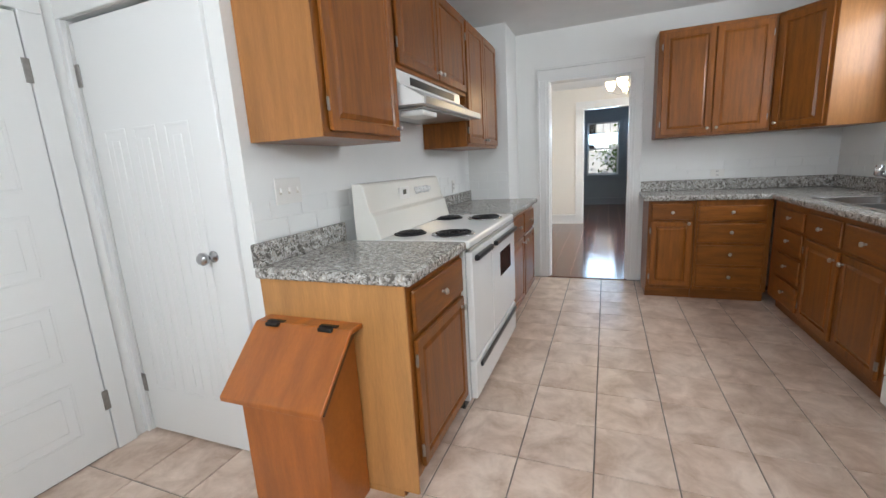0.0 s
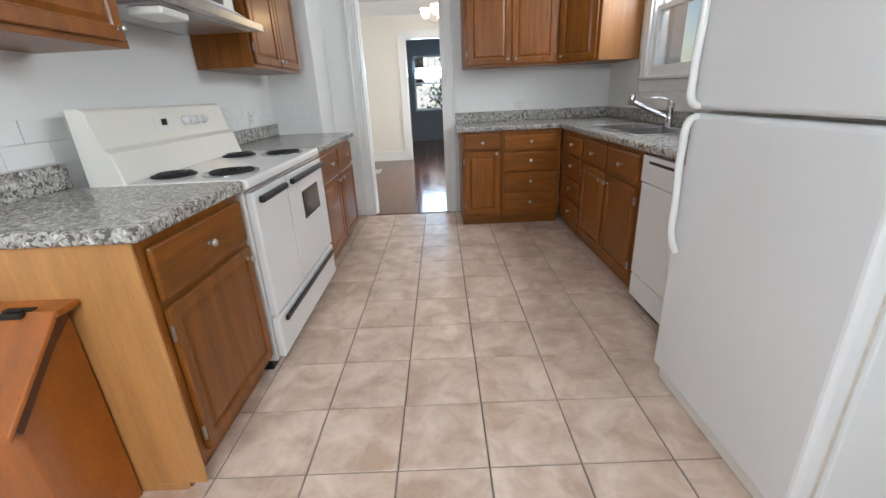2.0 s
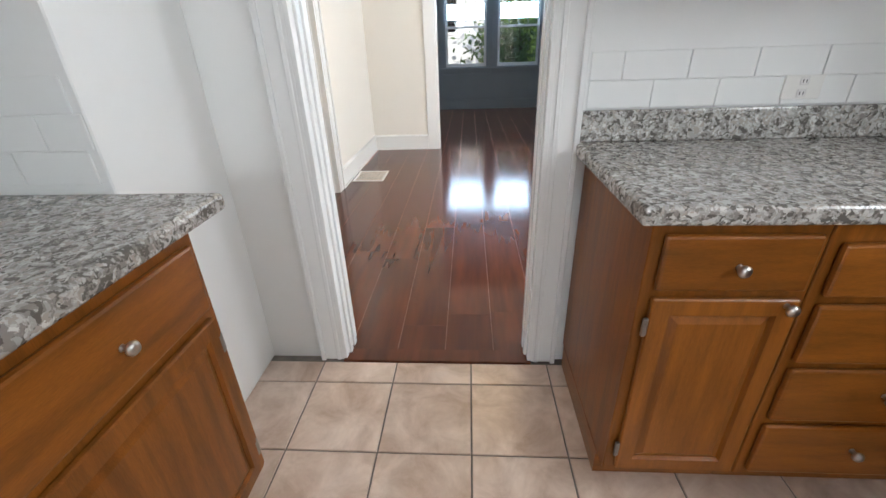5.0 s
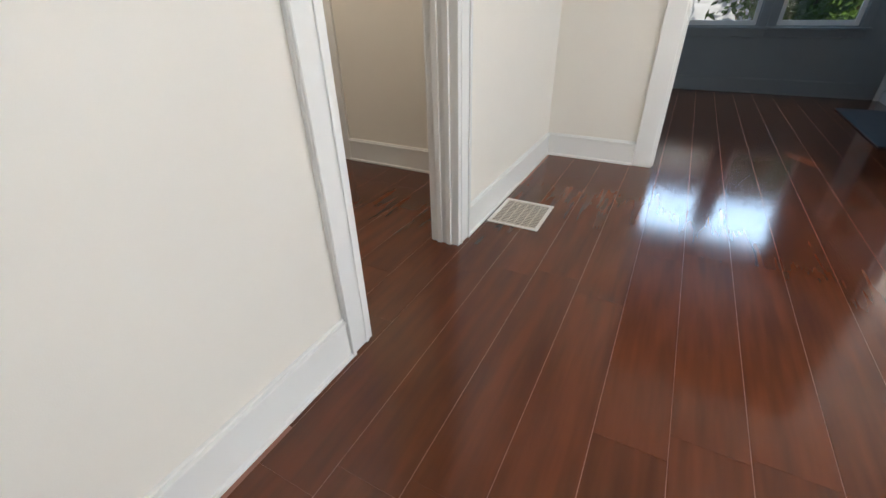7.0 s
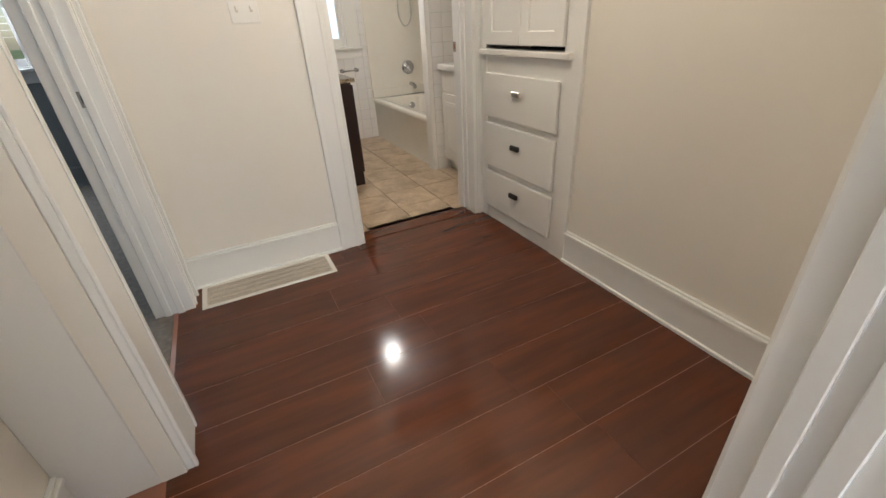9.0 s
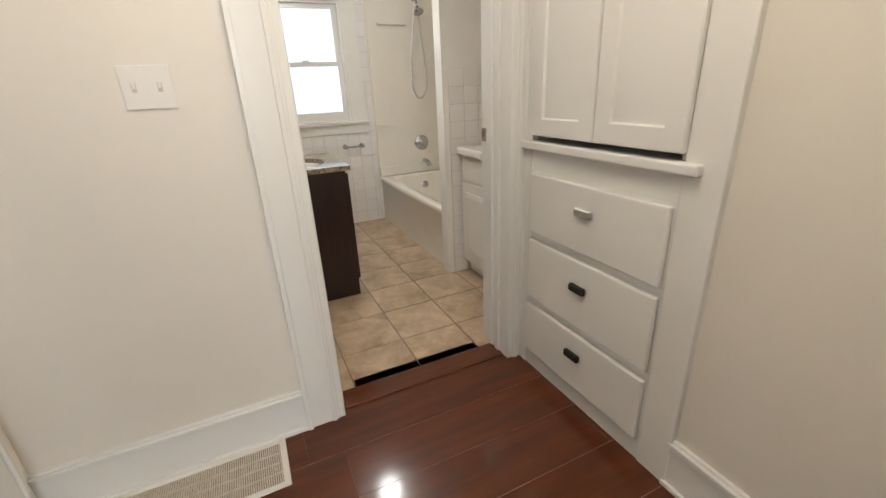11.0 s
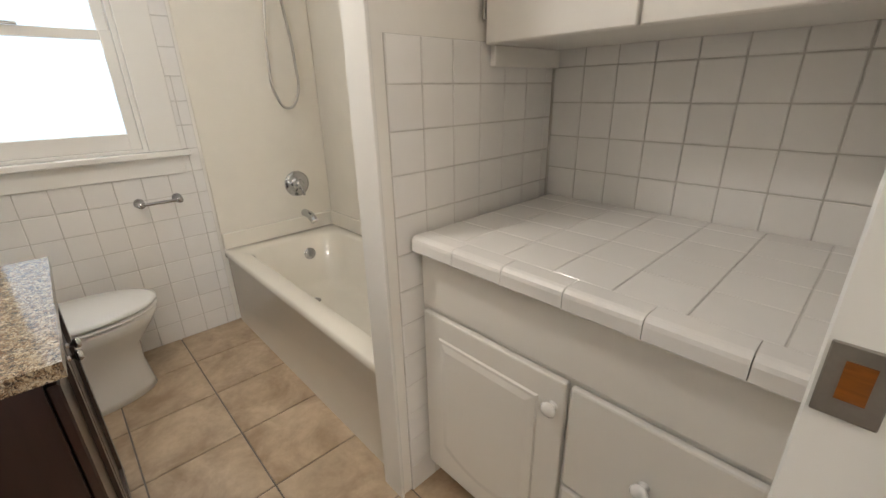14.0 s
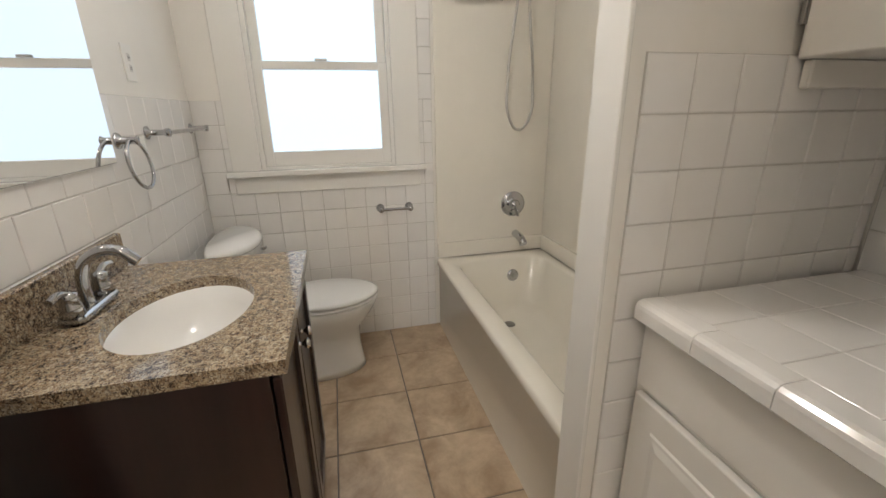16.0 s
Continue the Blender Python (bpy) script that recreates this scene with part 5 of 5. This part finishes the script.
skin([oval(0, 0.41, 0.128, 0.25, 0.25, 0.0), oval(0, 0.41, 0.122, 0.245, 0.245, 0.03), oval(0, 0.41, 0.115, 0.235, 0.23, 0.14), oval(0, 0.42, 0.125, 0.23, 0.225, 0.24), oval(0, 0.45, 0.165, 0.24, 0.265, 0.33), oval(0, 0.47, 0.182, 0.24, 0.275, 0.385), oval(0, 0.47, 0.178, 0.24, 0.27, 0.398)])
finish(bm, "bowl", PORCELAIN, to, True)
for nm, z0, z1, g in (("seat", 0.4, 0.416, 1.0), ("lid", 0.42, 0.444, 1.0)):
    bm = bmesh.new()
    skin([oval(0, 0.47, 0.180 * g, 0.215, 0.275, z0), oval(0, 0.47, 0.187 * g, 0.22, 0.282, z0 + 0.005), oval(0, 0.47, 0.187 * g, 0.22, 0.282, z1 - 0.007), oval(0, 0.47, 0.170 * g, 0.205, 0.262, z1)])
    finish(bm, nm, PORCELAIN, to, True)
boxes("tank", [(-0.20, 0.20, 0.005, 0.185, 0.38, 0.725)], PORCELAIN, to, 0.025, 3)
bm = bmesh.new()
skin([oval(0, 0.06, 0.235, 0.055, 0.155, 0.727), oval(0, 0.06, 0.243, 0.058, 0.163, 0.737), oval(0, 0.06, 0.243, 0.058, 0.163, 0.752), oval(0, 0.06, 0.225, 0.052, 0.147, 0.766)])
finish(bm, "tank_lid", PORCELAIN, to, True)
tube("flush_lever", [(-0.13, 0.187, 0.66), (-0.13, 0.20, 0.66), (-0.17, 0.205, 0.655)], 0.007, CHROME, to)

# tiled counter in the alcove
BF = 8.05
BWD = EB + 4.345
bc = base("bathroom_cabinet", "white painted bathroom cabinet under a tiled counter", "cabinet", pose(-4.345, BF, 0))
boxes("body", [(0.0, BWD - 0.003, 0.0, 0.60, 0.10, BCT - 0.045), (0.0, BWD - 0.003, 0.05, 0.60, 0.0, 0.10)], BATHTRIM, bc, 0.003)
boxes("drawer_front", [(0.012, BWD - 0.008, -0.012, 0.0, 0.70, BCT - 0.052)], BATHTRIM, bc, 0.003, 2)


def sag_panel(x0, x1, z0, z1, dip, y, parent):
    """A raised panel with a square head and a foot that dips in a curve."""
    edge = [(x0, z1), (x0, z0)]
    edge += [(x0 + (x1 - x0) * k / 12, z0 - dip * math.sin(math.pi * k / 12) ** 0.8) for k in range(1, 12)]
    edge += [(x1, z0), (x1, z1)]
    bm = bmesh.new()
    cx, cz = (x0 + x1) / 2, (z0 + z1) / 2
    loops = []
    for inset, depth in ((0.0, 0.0), (0.004, -0.005), (0.012, -0.005), (0.030, -0.009)):
        fx, fz = 1 - 2 * inset / (x1 - x0), 1 - 2 * inset / (z1 - z0)
        loops.append([bm.verts.new((cx + (x - cx) * fx, y + depth, cz + (z - cz) * fz)) for x, z in edge])
    for p, q in zip(loops, loops[1:]):
        for k in range(len(edge)):
            j = (k + 1) % len(edge)
            bm.faces.new((p[k], p[j], q[j], q[k]))
    bm.faces.new(loops[-1])
    bm.faces.new(loops[0])
    return finish(bm, "raised_panel", BATHTRIM, parent)


bdoor = boxes("door", [(0.02, 0.487, -0.02, -0.0005, 0.11, 0.685)], BATHTRIM, bc, 0.004, 2)
sag_panel(0.085, 0.42, 0.215, 0.62, 0.045, -0.0195, bdoor)
knob(bdoor, 0.46, -0.02, 0.615, PORCELAIN, 0.019)
for z0, z1 in ((0.11, 0.40), (0.41, 0.685)):
    dd = boxes("drawer", [(0.497, BWD - 0.012, -0.02, -0.0005, z0, z1)], BATHTRIM, bc, 0.006, 2)
    knob(dd, (0.497 + BWD - 0.012) / 2, -0.02, (z0 + z1) / 2, PORCELAIN, 0.019)
ct = base("tiled_counter", "white glazed tile counter top with rounded edge tiles", "countertop", Matrix.Identity(4))
CX0, CX1, CY0, CY1 = -4.326, EB - 0.002, 8.005, NB - 0.009
boxes("grout_bed", [(CX0, CX1, CY0 + 0.004, CY1, BCT - 0.042, BCT - 0.0015)], WGROUT, ct)
y = CY0 + 0.055
while y < CY1 - 0.02:
    x = CX0
    while x < CX1 - 0.02:
        boxes("tile", [(x + 0.001, min(x + TP, CX1) - 0.001, y + 0.001, min(y + TP, CY1) - 0.001, BCT - 0.004, BCT + 0.001)], WTILE, ct, 0.0015)
        x += TP
    y += TP
NOSE = [(CY0 + 0.054, BCT - 0.006), (CY0 + 0.054, BCT + 0.0015), (CY0 + 0.012, BCT + 0.002), (CY0 + 0.003, BCT), (CY0 - 0.004, BCT - 0.006), (CY0 - 0.006, BCT - 0.014), (CY0 - 0.006, BCT - 0.04), (CY0 - 0.003, BCT - 0.043), (CY0 + 0.004, BCT - 0.043)]
x = CX0
while x < CX1 - 0.02:
    prism("edge_tile", NOSE, x + 0.001, min(x + 0.152, CX1) - 0.001, WTILE, ct, m=Matrix(((0, 1, 0, 0), (1, 0, 0, 0), (0, 0, 1, 0), (0, 0, 0, 1))))
    x += 0.152
uc = base("bathroom_wall_cabinet", "cream painted wall cabinet with flat doors", "cabinet", pose(-4.345, 8.31, 1.395))
boxes("body", [(0.0, BWD - 0.003, 0.0, 0.34, 0, 0.95)], BATHWALL, uc, 0.003)
boxes("cleat", [(0.006, 0.026, 0.012, 0.34, -0.055, -0.001)], BATHWALL, uc, 0.003)
for x0, x1 in ((0.018, 0.422), (0.43, BWD - 0.012)):
    dd = boxes("door", [(x0, x1, -0.02, -0.0005, 0.0, 0.93)], BATHWALL, uc, 0.003)
    hinge(dd, x0 - 0.004, -0.012, 0.09, 0.06)

# ---- outside ----
structure("ground", [(-300, 300, -300, 300, -0.75, -0.70)], LAWN, "flat lawn running out to the horizon")


def house(m, w, h, depth, label):
    c = base("house", label, "house", m)
    boxes("wall", [(0, w, 0.03, depth, 0, h)], SIDING, c)
    for k in range(int(h / 0.14)):
        boxes("clapboard", [(0, w, 0.0, 0.029, k * 0.14, k * 0.14 + 0.13)], SIDING, c, m=pose(0, 0, 0, 0, 0, 0))
    prism("roof", [(-0.4, h), (depth / 2, h + depth * 0.2), (depth + 0.4, h), (depth + 0.4, h + 0.15), (depth / 2, h + depth * 0.2 + 0.15), (-0.4, h + 0.15)], -0.3, w + 0.3, ROOF, c, m=Matrix(((0, 1, 0, 0), (1, 0, 0, 0), (0, 0, 1, 0), (0, 0, 0, 1))))
    for x in (w * 0.3, w * 0.62):
        wd = boxes("window", [(x - 0.08, x + 0.98, -0.03, 0.0, 2.2, 2.28), (x - 0.08, x + 0.98, -0.03, 0.0, 3.5, 3.6), (x - 0.08, x, -0.03, 0, 2.28, 3.5), (x + 0.9, x + 0.98, -0.03, 0, 2.28, 3.5)], TRIM, c, 0.005)
        boxes("pane", [(x, x + 0.9, -0.012, -0.002, 2.28, 3.5)], BGLASS, wd)
    return c


house(pose(6.5, 10.5, -0.7, 0, 0, -90), 7.0, 4.9, 6.0, "white clapboard house across the side yard")
# out of view; set to shade the kitchen yet let sun into the dining room
house(pose(4.6, 2.2, -0.7, 0, 0, -90), 7.0, 4.9, 6.0, "unseen white clapboard house with a shingled roof, placed to block the sun")
house(pose(-5.5, 18.5, -0.7), 7.3, 4.2, 6.0, "white clapboard house across the lawn")


def tree(x, y, h, seed, label):
    rnd = random.Random(seed)
    t = base("tree", label, "tree", pose(x, y, -0.72))
    bm = bmesh.new()
    bmesh.ops.create_cone(bm, cap_ends=True, segments=10, radius1=0.22, radius2=0.07, depth=h * 0.7, matrix=Matrix.Translation((0, 0, h * 0.35)))
    tips = []
    for k in range(9):
        a, z = rnd.uniform(0, 6.28), h * rnd.uniform(0.22, 0.62)
        d = Vector((math.cos(a), math.sin(a), rnd.uniform(0.2, 0.9))).normalized()
        ln_ = h * rnd.uniform(0.18, 0.34)
        mid = Vector((0, 0, z)) + d * ln_ / 2
        bmesh.ops.create_cone(bm, cap_ends=True, segments=6, radius1=0.06, radius2=0.015, depth=ln_, matrix=Matrix.Translation(mid) @ d.to_track_quat("Z", "Y").to_matrix().to_4x4())
        tips += [Vector((0, 0, z)) + d * ln_ * f for f in (0.5, 0.8, 1.05)]
    finish(bm, "trunk", BARK, t)
    verts, faces = [], []
    for p in tips + [Vector((0, 0, h * 0.75))]:
        for k in range(150):
            c = p + Vector((rnd.gauss(0, 0.42), rnd.gauss(0, 0.42), rnd.gauss(0, 0.36)))
            u = Vector((rnd.uniform(-1, 1), rnd.uniform(-1, 1), rnd.uniform(-1, 1))).normalized() * rnd.uniform(0.05, 0.10)
            v = u.orthogonal().normalized() * rnd.uniform(0.03, 0.06)
            n = len(verts)
            verts += [c - u, c + v, c + u, c - v]
            faces.append((n, n + 1, n + 2, n + 3))
    mesh = bpy.data.meshes.new("leaves")
    mesh.from_pydata(verts, [], faces)
    mesh.materials.append(LEAF)
    lf = new("leaves", mesh)
    lf.parent = t
    tagged(lf, kind="stuff")


tree(1.65, 14.9, 2.9, 3, "leafy green tree outside the living room")
tree(3.2, 17.5, 5.0, 5, "leafy green tree at the edge of the lawn")
tree(2.4, 15.6, 3.4, 7, "small leafy green tree on the lawn")

# ---- floor pieces ----


def piece_mesh(name, w, d, material, bevel):
    bm = bmesh.new()
    add_box(bm, (-w / 2, w / 2, -d / 2, d / 2, -0.006, 0.0), 0)
    top = [e for e in bm.edges if all(v.co.z > -0.001 for v in e.verts)]
    bmesh.ops.bevel(bm, geom=top, offset=bevel, segments=1, affect="EDGES")
    mesh = bpy.data.meshes.new(name)
    bmesh.ops.recalc_face_normals(bm, faces=bm.faces)
    bm.to_mesh(mesh)
    bm.free()
    mesh.materials.append(material)
    return mesh


def lay(parent, mesh, name, x, y, z=0.0):
    o = new(name, mesh)
    o.parent = parent
    o.matrix_basis = Matrix.Translation((x, y, z))
    return o


KT = 0.325
kx0, ky0 = 0.396 - 9 * KT, 1.341 - 10 * KT
kt = piece_mesh("tile", KT - 0.006, KT - 0.006, TILE, 0.002)
for i in range(20):
    for j in range(24):
        x, y = kx0 + (i + 0.5) * KT, ky0 + (j + 0.5) * KT
        if -1.95 < x < 2.2 and -1.2 < y < 4.26 and not (x < -0.95 and y > 1.1) and not (x > 1.9 and y > 0.7) and not (x < -0.45 and y > 1.2):
            lay(floor_kitchen, kt, "tile", x, y, 0.0)
row_end = piece_mesh("tile", KT - 0.006, 0.119, TILE, 0.002)
for i in range(6, 13):
    lay(floor_kitchen, row_end, "tile", kx0 + (i + 0.5) * KT, 4.266 + 0.0625)
BT = 0.333
bx0, by0 = -4.366 - 6 * BT, 7.634 - 3 * BT
bt = piece_mesh("tile", BT - 0.006, BT - 0.006, BTILE, 0.002)
for i in range(11):
    for j in range(7):
        x, y = bx0 + (i + 0.5) * BT, by0 + (j + 0.5) * BT
        if WB - 0.1 < x < -3.50 and SB - 0.1 < y < 8.2:
            lay(floor_bath, bt, "tile", x, y, 0.0)
strip = piece_mesh("tile", 0.12, BT - 0.006, BTILE, 0.002)
for j in range(7):
    y = by0 + (j + 0.5) * BT
    if 6.9 < y < 7.8:
        lay(floor_bath, strip, "tile", -3.428, y, 0.0)
PW, PL = 0.219, 1.22
cut = {}
rnd = random.Random(4)


def plank(x, y0, y1):
    n = round(y1 - y0, 3)
    if n not in cut:
        cut[n] = piece_mesh("plank", PW - 0.0024, n - 0.0006, PLANK, 0.0002)
    lay(floor_wood, cut[n], "plank", x, (y0 + y1) / 2)


x = -0.02 - 15 * PW + PW / 2
while x < 2.8:
    lo, hi = (4.59, 12.29) if x > WD - 0.05 else (5.57 if x > -2.0 else SH - 0.06, 7.86)
    y = lo - rnd.uniform(0.1, 1.1)
    while y < hi:
        a, b = max(y, lo), min(y + PL, hi)
        if b - a > 0.01:
            plank(x, a, b)
        y += PL
    x += PW
